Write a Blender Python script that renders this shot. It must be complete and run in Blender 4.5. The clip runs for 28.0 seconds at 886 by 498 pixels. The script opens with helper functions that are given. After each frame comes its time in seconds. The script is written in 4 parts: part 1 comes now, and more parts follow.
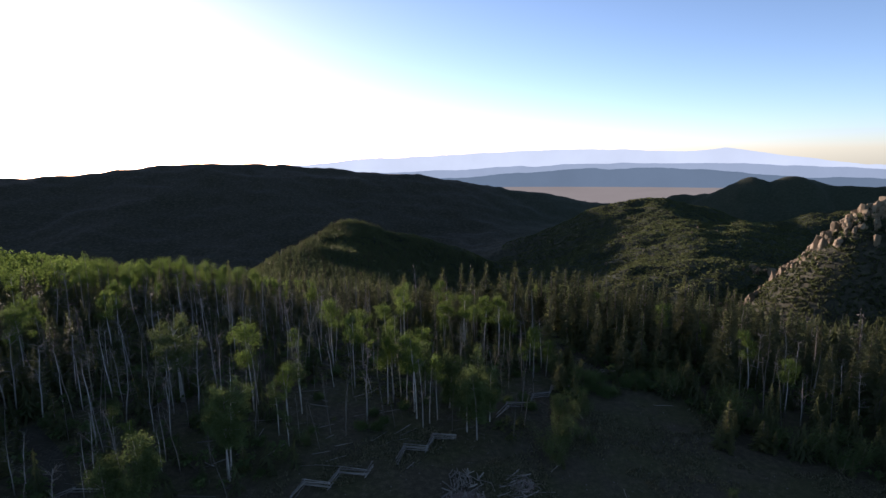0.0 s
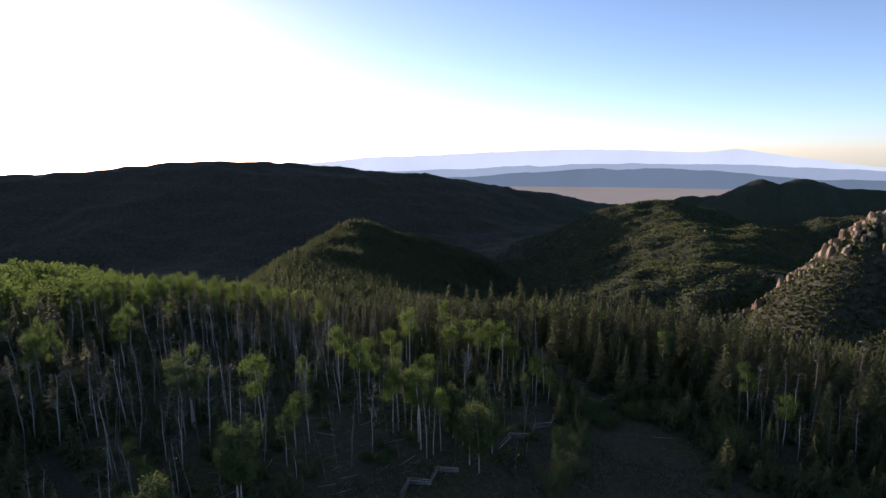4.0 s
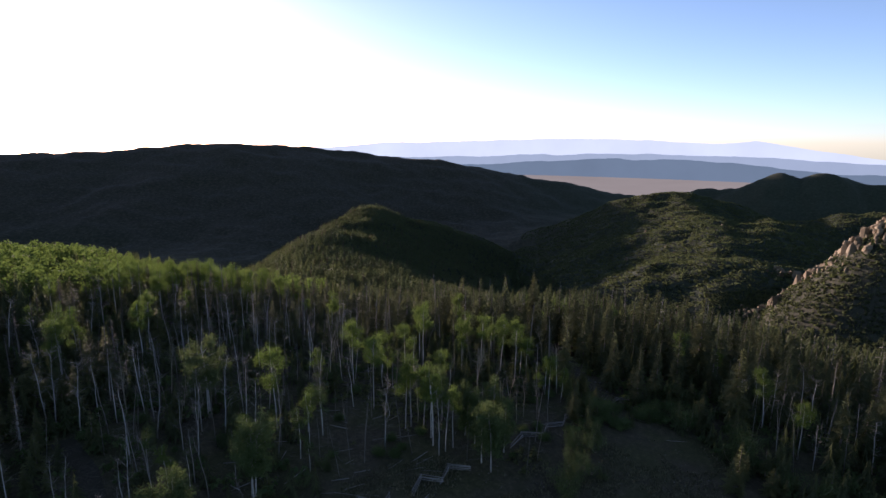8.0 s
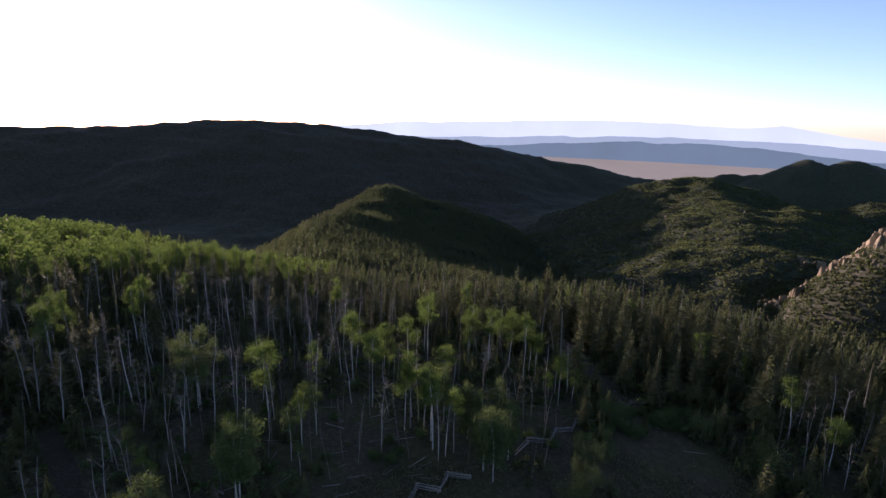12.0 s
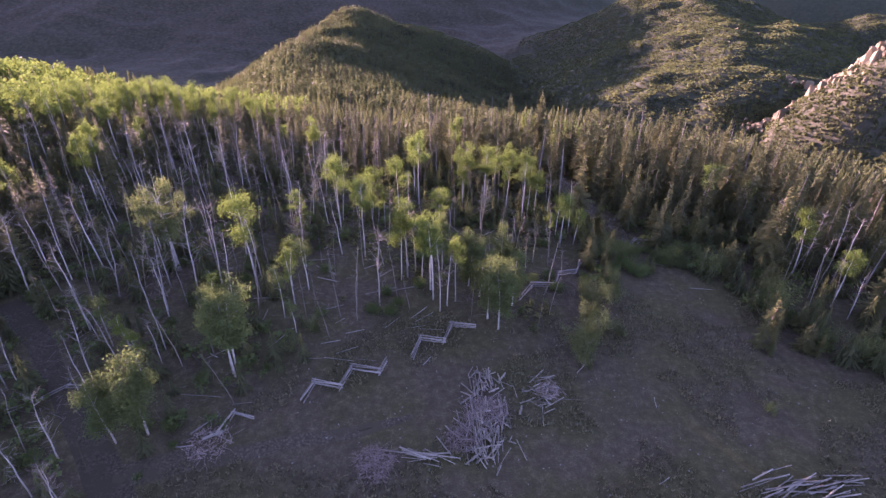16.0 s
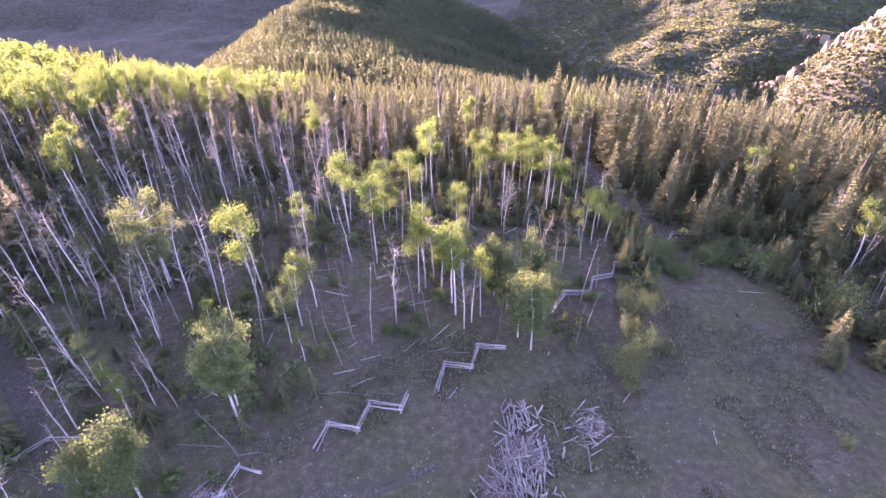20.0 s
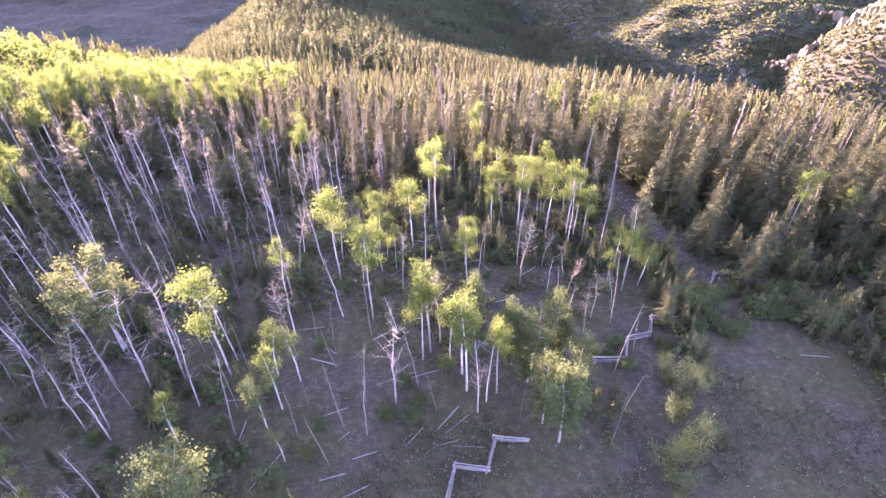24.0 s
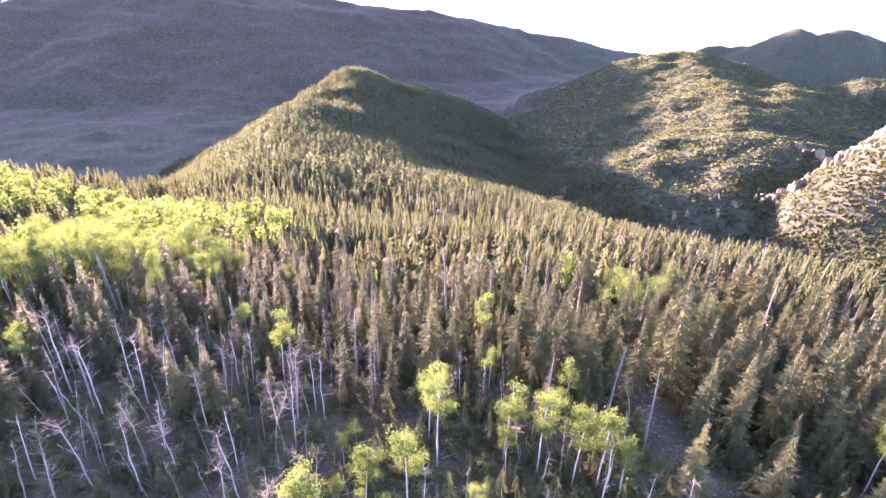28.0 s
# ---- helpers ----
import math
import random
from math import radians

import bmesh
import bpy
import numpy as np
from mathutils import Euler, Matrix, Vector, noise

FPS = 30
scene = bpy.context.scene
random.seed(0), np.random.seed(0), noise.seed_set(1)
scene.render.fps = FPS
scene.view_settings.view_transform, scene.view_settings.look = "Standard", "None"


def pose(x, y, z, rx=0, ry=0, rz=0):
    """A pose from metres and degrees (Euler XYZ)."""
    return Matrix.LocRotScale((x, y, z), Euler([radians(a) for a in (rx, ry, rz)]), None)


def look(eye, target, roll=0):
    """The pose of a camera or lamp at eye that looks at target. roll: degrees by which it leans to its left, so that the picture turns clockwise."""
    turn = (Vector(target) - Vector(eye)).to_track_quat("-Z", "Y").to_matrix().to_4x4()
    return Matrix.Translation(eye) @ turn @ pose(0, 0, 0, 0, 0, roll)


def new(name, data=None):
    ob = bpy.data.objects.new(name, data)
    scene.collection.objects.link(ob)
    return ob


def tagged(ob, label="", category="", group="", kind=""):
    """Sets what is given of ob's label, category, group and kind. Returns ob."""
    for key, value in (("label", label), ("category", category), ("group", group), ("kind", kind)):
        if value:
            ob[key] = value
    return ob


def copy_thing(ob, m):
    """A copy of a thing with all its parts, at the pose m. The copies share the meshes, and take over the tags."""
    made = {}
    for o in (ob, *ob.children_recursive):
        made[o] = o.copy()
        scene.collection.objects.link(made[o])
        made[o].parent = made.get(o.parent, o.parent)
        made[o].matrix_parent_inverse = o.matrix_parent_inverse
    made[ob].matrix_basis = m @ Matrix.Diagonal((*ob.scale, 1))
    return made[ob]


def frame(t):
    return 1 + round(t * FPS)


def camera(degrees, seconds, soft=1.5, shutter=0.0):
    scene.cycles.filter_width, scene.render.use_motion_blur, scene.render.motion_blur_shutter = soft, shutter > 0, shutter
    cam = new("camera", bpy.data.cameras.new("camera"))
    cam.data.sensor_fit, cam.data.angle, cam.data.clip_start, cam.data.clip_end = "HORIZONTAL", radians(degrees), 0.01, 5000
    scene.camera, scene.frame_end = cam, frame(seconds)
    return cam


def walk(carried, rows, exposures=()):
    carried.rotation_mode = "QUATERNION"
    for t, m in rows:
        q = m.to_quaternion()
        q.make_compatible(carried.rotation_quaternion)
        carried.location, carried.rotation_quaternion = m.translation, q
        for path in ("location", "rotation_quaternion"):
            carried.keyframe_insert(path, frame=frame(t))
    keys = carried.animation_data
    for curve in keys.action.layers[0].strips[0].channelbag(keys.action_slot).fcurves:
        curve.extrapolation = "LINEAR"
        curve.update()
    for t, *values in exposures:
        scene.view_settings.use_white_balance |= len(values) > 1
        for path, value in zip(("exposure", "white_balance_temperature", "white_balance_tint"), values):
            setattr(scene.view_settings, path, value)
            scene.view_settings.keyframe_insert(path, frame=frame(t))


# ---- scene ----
# ---- camera and flight ----
cam = camera(79.07, 28.0, soft=1.5)


def shot(x, y, z, yaw, pitch, roll):
    """Pose from a place, a heading clockwise from +y, a pitch and a roll in degrees."""
    a, p = radians(yaw), radians(pitch)
    way = Vector((math.sin(a) * math.cos(p), math.cos(a) * math.cos(p), math.sin(p)))
    eye = Vector((x, y, z))
    return look(eye, eye + way * 10, roll)


PATH = [
    (0.0, 0.10, -0.80, 42.30, -0.01, -10.05, -0.83),
    (0.5, 0.23, -1.16, 43.29, -0.02, -9.81, -1.22),
    (1.0, 0.19, -1.27, 43.95, 0.06, -9.49, -1.44),
    (1.5, 0.26, -1.45, 44.70, -0.12, -9.27, -1.39),
    (2.0, 0.27, -1.59, 45.59, -0.24, -9.28, -1.11),
    (2.5, 0.31, -1.70, 46.41, -0.37, -9.57, -0.74),
    (3.0, 0.35, -1.78, 47.18, -0.51, -9.91, -0.59),
    (3.5, 0.42, -1.77, 47.88, -0.61, -10.11, -0.58),
    (5.5, 0.10, -1.87, 50.73, -1.10, -10.86, 0.59),
    (6.0, 0.12, -1.79, 50.80, -1.28, -11.27, 0.49),
    (6.5, 0.13, -1.66, 50.87, -1.19, -11.45, 0.28),
    (7.0, 0.06, -1.56, 50.72, -1.05, -11.39, 0.25),
    (7.5, -0.08, -1.34, 50.59, -1.37, -11.42, 0.42),
    (8.0, -0.37, -1.11, 50.43, -2.07, -11.65, 0.75),
    (8.5, -0.37, -0.96, 50.46, -2.98, -11.79, 0.86),
    (9.0, -0.14, -0.99, 50.53, -2.29, -11.73, 0.38),
    (9.5, 0.17, -0.80, 50.64, -0.79, -12.17, -0.06),
    (10.0, 0.34, -0.31, 50.62, 0.31, -12.94, 0.28),
    (10.5, 1.10, 2.45, 50.86, -1.60, -13.27, 0.70),
    (11.0, 1.67, 4.85, 51.06, -2.87, -13.54, 1.01),
    (11.5, 1.39, 5.48, 50.83, -3.43, -13.69, 1.22),
    (13.5, 0.54, 8.03, 50.97, -4.20, -14.04, 2.92),
    (14.0, 0.30, 9.24, 50.72, -4.02, -15.40, 2.94),
    (14.5, 0.17, 9.47, 50.15, -3.63, -18.70, 2.73),
    (15.0, -0.91, 12.23, 49.07, -2.25, -24.13, 2.93),
    (15.5, -1.57, 13.83, 48.23, -1.20, -28.72, 2.13),
    (16.0, -2.10, 15.18, 48.30, -0.92, -31.28, 0.69),
    (16.5, -2.50, 16.37, 48.24, -1.27, -31.74, -0.48),
    (17.0, -2.91, 17.72, 48.25, -1.52, -31.79, -0.60),
    (17.5, -3.25, 18.97, 48.33, -1.53, -31.96, -0.17),
    (18.0, -3.62, 20.25, 48.30, -1.55, -32.23, 0.02),
    (18.5, -3.95, 21.54, 48.33, -1.57, -32.67, -0.21),
    (19.0, -4.17, 22.95, 48.39, -1.62, -33.46, -0.57),
    (19.5, -4.52, 24.44, 48.38, -1.47, -34.30, -0.77),
    (20.0, -4.70, 25.74, 48.57, -1.41, -34.86, -1.01),
    (20.5, -4.81, 27.14, 48.62, -1.47, -35.41, -1.08),
    (22.5, -5.52, 34.39, 49.20, -1.17, -37.49, -0.67),
    (23.0, -5.61, 36.71, 49.09, -1.24, -37.50, -1.10),
    (23.5, -5.77, 38.86, 49.42, -1.41, -37.51, -1.39),
    (24.0, -5.97, 41.52, 49.37, -1.36, -37.37, -1.05),
    (24.5, -5.96, 43.88, 50.00, -1.10, -37.13, -0.20),
    (25.0, -6.05, 46.51, 50.70, -0.58, -36.76, 1.49),
    (25.5, -6.06, 48.77, 51.53, -0.30, -36.22, 2.92),
    (26.0, -6.24, 51.03, 52.49, -0.17, -35.43, 3.77),
    (26.5, -6.30, 54.29, 53.08, -0.28, -34.07, 3.72),
    (27.0, -6.75, 57.40, 54.15, -0.52, -31.88, 3.33),
    (27.5, -7.46, 60.06, 55.11, -0.53, -29.15, 2.36),
    (28.0, -8.05, 62.34, 56.61, -0.57, -26.32, 1.29),
]
EXPOSURES = [(0.0, 1.42, 6450, 36), (8.0, 1.5, 6500, 40), (14.0, 1.8, 6550, 50), (15.0, 2.35, 6800, 66), (16.0, 3.7, 6900, 82), (17.0, 4.2, 6900, 87), (20.0, 4.9, 6900, 87), (25.0, 5.1, 6850, 84), (28.0, 5.0, 6750, 76)]
walk(cam, [(r[0], shot(*r[1:])) for r in PATH], EXPOSURES)

# ---- sky and sun ----
SUN_AZ, SUN_EL = -37.0, 3.6
world = bpy.data.worlds.new("sky")
scene.world = world
world.use_nodes = True
wn = world.node_tree
wn.nodes.clear()
sky = wn.nodes.new("ShaderNodeTexSky")
sky.sky_type = "NISHITA"
sky.sun_disc = False
sky.sun_elevation = radians(SUN_EL)
sky.sun_rotation = radians(SUN_AZ)
sky.altitude = 2600
sky.air_density = 0.65
sky.dust_density = 2.3
sky.ozone_density = 1.7
bg = wn.nodes.new("ShaderNodeBackground")
bg.inputs["Strength"].default_value = 0.13
wo = wn.nodes.new("ShaderNodeOutputWorld")
haze = wn.nodes.new("ShaderNodeHueSaturation")
haze.inputs["Saturation"].default_value = 0.92
haze.inputs["Hue"].default_value = 0.484
wn.links.new(sky.outputs[0], haze.inputs["Color"])
wn.links.new(haze.outputs[0], bg.inputs["Color"])
wn.links.new(bg.outputs[0], wo.inputs["Surface"])

sun = new("sun", bpy.data.lights.new("sun", "SUN"))
sun.data.energy = 3.3
sun.data.angle = radians(0.6)
sun.data.color = (1.0, 0.92, 0.79)
sd = Vector((math.sin(radians(SUN_AZ)) * math.cos(radians(SUN_EL)), math.cos(radians(SUN_AZ)) * math.cos(radians(SUN_EL)), math.sin(radians(SUN_EL))))
sun.matrix_world = look(sd * 500, (0, 0, 0))


# ---- materials ----
def nodes_of(name):
    m = bpy.data.materials.new(name)
    m.use_nodes = True
    t = m.node_tree
    t.nodes.clear()
    out = t.nodes.new("ShaderNodeOutputMaterial")
    return m, t, out


def noise_node(t, scale, detail=4.0, rough=0.55, vec=None):
    n = t.nodes.new("ShaderNodeTexNoise")
    n.inputs["Scale"].default_value = scale
    n.inputs["Detail"].default_value = detail
    n.inputs["Roughness"].default_value = rough
    if vec is not None:
        t.links.new(vec, n.inputs["Vector"])
    return n


def ramp(t, fac, stops):
    r = t.nodes.new("ShaderNodeValToRGB")
    el = r.color_ramp.elements
    while len(el) < len(stops):
        el.new(0.5)
    for e, (p, c) in zip(el, stops):
        e.position, e.color = p, (*c, 1)
    t.links.new(fac, r.inputs[0])
    return r.outputs[0]


def mixc(t, fac, a, b, mode="MIX"):
    m = t.nodes.new("ShaderNodeMix")
    m.data_type, m.blend_type = "RGBA", mode
    for sock, v in ((m.inputs[0], fac), (m.inputs[6], a), (m.inputs[7], b)):
        if isinstance(v, (int, float)):
            sock.default_value = v
        elif isinstance(v, tuple):
            sock.default_value = (*v, 1)
        else:
            t.links.new(v, sock)
    return m.outputs[2]


def coords(t, which="Object"):
    return t.nodes.new("ShaderNodeTexCoord").outputs[which]


def place_out(t):
    return t.nodes.new("ShaderNodeNewGeometry").outputs["Position"]


def bump(t, height, strength, dist):
    b = t.nodes.new("ShaderNodeBump")
    b.inputs["Strength"].default_value, b.inputs["Distance"].default_value = strength, dist
    t.links.new(height, b.inputs["Height"])
    return b.outputs[0]


def leafy(name, dark, light, through_col, amount, island=0.5):
    """Leaves or needles: part of the light passes through."""
    m, t, out = nodes_of(name)
    g = t.nodes.new("ShaderNodeNewGeometry")
    oi = t.nodes.new("ShaderNodeObjectInfo")
    f = t.nodes.new("ShaderNodeMix")
    f.inputs[0].default_value = island
    t.links.new(oi.outputs["Random"], f.inputs[2])
    t.links.new(g.outputs["Random Per Island"], f.inputs[3])
    col = ramp(t, f.outputs[0], [(0.15, dark), (0.85, light)])
    big = noise_node(t, 0.13, 2.0, 0.5, g.outputs["Position"])
    col = mixc(t, big.outputs[0], col, mixc(t, 0.6, col, dark))
    d = t.nodes.new("ShaderNodeBsdfPrincipled")
    d.inputs["Roughness"].default_value = 0.8
    d.inputs["Specular IOR Level"].default_value = 0.06
    t.links.new(col, d.inputs["Base Color"])
    tr = t.nodes.new("ShaderNodeBsdfTranslucent")
    t.links.new(mixc(t, 0.55, col, through_col), tr.inputs["Color"])
    mx = t.nodes.new("ShaderNodeMixShader")
    mx.inputs[0].default_value = amount
    t.links.new(d.outputs[0], mx.inputs[1])
    t.links.new(tr.outputs[0], mx.inputs[2])
    t.links.new(mx.outputs[0], out.inputs[0])
    return m


def solid(name, stops, scale, rough=0.85, bumps=(0.4, 0.02), detail=6.0, stretch=None, second=None):
    """A rough surface whose colour runs over the stops with noise, at one or two scales."""
    m, t, out = nodes_of(name)
    vec = coords(t)
    if stretch:
        mp = t.nodes.new("ShaderNodeMapping")
        mp.inputs["Scale"].default_value = stretch
        t.links.new(vec, mp.inputs["Vector"])
        vec = mp.outputs[0]
    n = noise_node(t, scale, detail, 0.6, vec)
    oi = t.nodes.new("ShaderNodeObjectInfo")
    col = ramp(t, n.outputs[0], stops)
    if second:
        n2 = noise_node(t, second[0], 3.0, 0.5, vec)
        col = mixc(t, ramp(t, n2.outputs[0], [(0.45, (0, 0, 0)), (0.62, (1, 1, 1))]), col, second[1])
    hs = t.nodes.new("ShaderNodeHueSaturation")
    mr = t.nodes.new("ShaderNodeMapRange")
    mr.inputs[3].default_value, mr.inputs[4].default_value = 0.7, 1.3
    t.links.new(oi.outputs["Random"], mr.inputs[0])
    t.links.new(mr.outputs[0], hs.inputs["Value"])
    t.links.new(col, hs.inputs["Color"])
    p = t.nodes.new("ShaderNodeBsdfPrincipled")
    p.inputs["Roughness"].default_value = rough
    p.inputs["Specular IOR Level"].default_value = 0.2
    t.links.new(hs.outputs[0], p.inputs["Base Color"])
    t.links.new(bump(t, n.outputs[0], *bumps), p.inputs["Normal"])
    t.links.new(p.outputs[0], out.inputs[0])
    return m


M_ASPEN = leafy("aspen_leaf", (0.068, 0.1, 0.026), (0.112, 0.155, 0.038), (0.15, 0.22, 0.04), 0.4)
M_ASPEN_DULL = leafy("aspen_leaf_shade", (0.05, 0.076, 0.03), (0.094, 0.132, 0.048), (0.165, 0.215, 0.055), 0.32)
M_BROAD = leafy("broad_leaf", (0.053, 0.073, 0.03), (0.104, 0.134, 0.05), (0.17, 0.212, 0.058), 0.3)
M_OLIVE = leafy("pine_needle", (0.055, 0.064, 0.028), (0.126, 0.13, 0.055), (0.235, 0.245, 0.08), 0.33)
M_NEEDLE = leafy("spruce_needle", (0.037, 0.043, 0.023), (0.088, 0.101, 0.045), (0.197, 0.232, 0.072), 0.34)
M_RUST = leafy("dead_needle", (0.06, 0.05, 0.032), (0.125, 0.102, 0.066), (0.18, 0.15, 0.08), 0.25)
M_BARK = solid("aspen_bark", [(0.3, (0.09, 0.078, 0.06)), (0.44, (0.25, 0.235, 0.2)), (0.8, (0.42, 0.4, 0.345))], 1.6, 0.75, (0.3, 0.02), stretch=(1, 1, 0.7))
M_GREY = solid("weathered_wood", [(0.3, (0.085, 0.074, 0.058)), (0.6, (0.175, 0.158, 0.13)), (0.8, (0.29, 0.268, 0.228))], 3.0, 0.85, (0.4, 0.02), stretch=(1, 1, 0.3))
M_BROWNWOOD = solid("dead_branch_wood", [(0.3, (0.11, 0.095, 0.062)), (0.7, (0.235, 0.205, 0.14))], 3.0, 0.9, (0.4, 0.02), stretch=(1, 1, 0.3))
M_TRUNK = solid("conifer_bark", [(0.3, (0.07, 0.055, 0.045)), (0.7, (0.16, 0.13, 0.11))], 4.0, 0.9, (0.6, 0.03), stretch=(1, 1, 0.25))


def ground_material():
    m, t, out = nodes_of("hillside_ground")
    pos = place_out(t)
    fine = noise_node(t, 1.1, 6.0, 0.65, pos)
    mid = noise_node(t, 0.09, 5.0, 0.6, pos)
    wide = noise_node(t, 0.012, 5.0, 0.6, pos)
    grit = noise_node(t, 5.0, 5.0, 0.7, pos)
    both_f = t.nodes.new("ShaderNodeMix")
    both_f.inputs[0].default_value = 0.5
    t.links.new(fine.outputs[0], both_f.inputs[2])
    t.links.new(grit.outputs[0], both_f.inputs[3])
    soil = ramp(t, both_f.outputs[0], [(0.3, (0.029, 0.024, 0.015)), (0.5, (0.06, 0.049, 0.03)), (0.68, (0.115, 0.095, 0.06))])
    grass = ramp(t, both_f.outputs[0], [(0.3, (0.026, 0.027, 0.012)), (0.52, (0.055, 0.052, 0.023)), (0.7, (0.115, 0.098, 0.05))])
    near = mixc(t, ramp(t, mid.outputs[0], [(0.42, (0, 0, 0)), (0.58, (1, 1, 1))]), soil, grass)
    brush = ramp(t, mid.outputs[0], [(0.35, (0.024, 0.03, 0.016)), (0.5, (0.035, 0.04, 0.022)), (0.66, (0.05, 0.051, 0.03)), (0.85, (0.1, 0.09, 0.06))])
    brush = mixc(t, wide.outputs[0], brush, mixc(t, 0.5, brush, (0.05, 0.06, 0.035)))
    # the long ridge across the valley carries dark woods and dry scrub
    scrub = ramp(t, mid.outputs[0], [(0.35, (0.028, 0.027, 0.016)), (0.5, (0.042, 0.037, 0.022)), (0.72, (0.074, 0.061, 0.038))])
    sep = t.nodes.new("ShaderNodeSeparateXYZ")
    t.links.new(pos, sep.inputs[0])
    mr = t.nodes.new("ShaderNodeMapRange")
    mr.inputs[1].default_value, mr.inputs[2].default_value = 200, 330
    t.links.new(sep.outputs[1], mr.inputs[0])
    ym = t.nodes.new("ShaderNodeMapRange")
    ym.inputs[1].default_value, ym.inputs[2].default_value = 1100, 2000
    t.links.new(sep.outputs[1], ym.inputs[0])
    xm = t.nodes.new("ShaderNodeMapRange")
    xm.inputs[1].default_value, xm.inputs[2].default_value = 800, 100
    t.links.new(sep.outputs[0], xm.inputs[0])
    both = t.nodes.new("ShaderNodeMath")
    both.operation = "MULTIPLY"
    t.links.new(ym.outputs[0], both.inputs[0])
    t.links.new(xm.outputs[0], both.inputs[1])
    brush = mixc(t, both.outputs[0], brush, scrub)
    col = mixc(t, mr.outputs[0], near, brush)
    # bare rock shows where the slope is steep
    g = t.nodes.new("ShaderNodeNewGeometry")
    sn = t.nodes.new("ShaderNodeSeparateXYZ")
    t.links.new(g.outputs["True Normal"], sn.inputs[0])
    steep = t.nodes.new("ShaderNodeMapRange")
    steep.inputs[1].default_value, steep.inputs[2].default_value = 0.78, 0.6
    t.links.new(sn.outputs[2], steep.inputs[0])
    rock = ramp(t, noise_node(t, 0.16, 8.0, 0.7, pos).outputs[0], [(0.3, (0.03, 0.03, 0.019)), (0.5, (0.052, 0.05, 0.032)), (0.72, (0.1, 0.09, 0.06))])
    col = mixc(t, steep.outputs[0], col, rock)
    # pale dry plain in the far basin
    fm = t.nodes.new("ShaderNodeMapRange")
    fm.inputs[1].default_value, fm.inputs[2].default_value = 3540, 3700
    t.links.new(sep.outputs[1], fm.inputs[0])
    plain = ramp(t, noise_node(t, 0.004, 5.0, 0.6, pos).outputs[0], [(0.35, (0.2, 0.2, 0.17)), (0.6, (0.34, 0.29, 0.23))])
    col = mixc(t, fm.outputs[0], col, plain)
    p = t.nodes.new("ShaderNodeBsdfPrincipled")
    p.inputs["Roughness"].default_value = 0.95
    p.inputs["Specular IOR Level"].default_value = 0.1
    t.links.new(col, p.inputs["Base Color"])
    t.links.new(bump(t, fine.outputs[0], 0.5, 0.25), p.inputs["Normal"])
    t.links.new(p.outputs[0], out.inputs[0])
    return m


M_GROUND = ground_material()


def distance_glow(name, col, strength):
    """Far ranges and plain, a plain backdrop of distance: glows, with air haze put into its colour."""
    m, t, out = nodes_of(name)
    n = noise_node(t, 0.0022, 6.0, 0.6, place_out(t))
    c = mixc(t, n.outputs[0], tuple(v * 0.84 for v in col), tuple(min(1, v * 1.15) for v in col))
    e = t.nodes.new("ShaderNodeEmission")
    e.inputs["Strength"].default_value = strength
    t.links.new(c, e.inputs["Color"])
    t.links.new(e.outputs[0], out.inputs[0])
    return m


# ---- terrain ----
TABLE = np.random.RandomState(7).rand(256, 256)


def lattice(x, y):
    xi, yi = np.floor(x).astype(int), np.floor(y).astype(int)
    fx, fy = x - xi, y - yi
    fx, fy = fx * fx * (3 - 2 * fx), fy * fy * (3 - 2 * fy)
    a, b = TABLE[xi % 256, yi % 256], TABLE[(xi + 1) % 256, yi % 256]
    c, d = TABLE[xi % 256, (yi + 1) % 256], TABLE[(xi + 1) % 256, (yi + 1) % 256]
    return (a * (1 - fx) + b * fx) * (1 - fy) + (c * (1 - fx) + d * fx) * fy - 0.5


def fbm(x, y, size, octaves=5, ridged=False):
    s, amp, k = 0, 1.0, 1.0 / size
    for i in range(octaves):
        v = lattice(x * k + 17.3 * i, y * k - 9.1 * i)
        s = s + amp * ((0.25 - np.abs(v)) * 1.6 if ridged else v)
        amp, k = amp * 0.5, k * 2.03
    return s


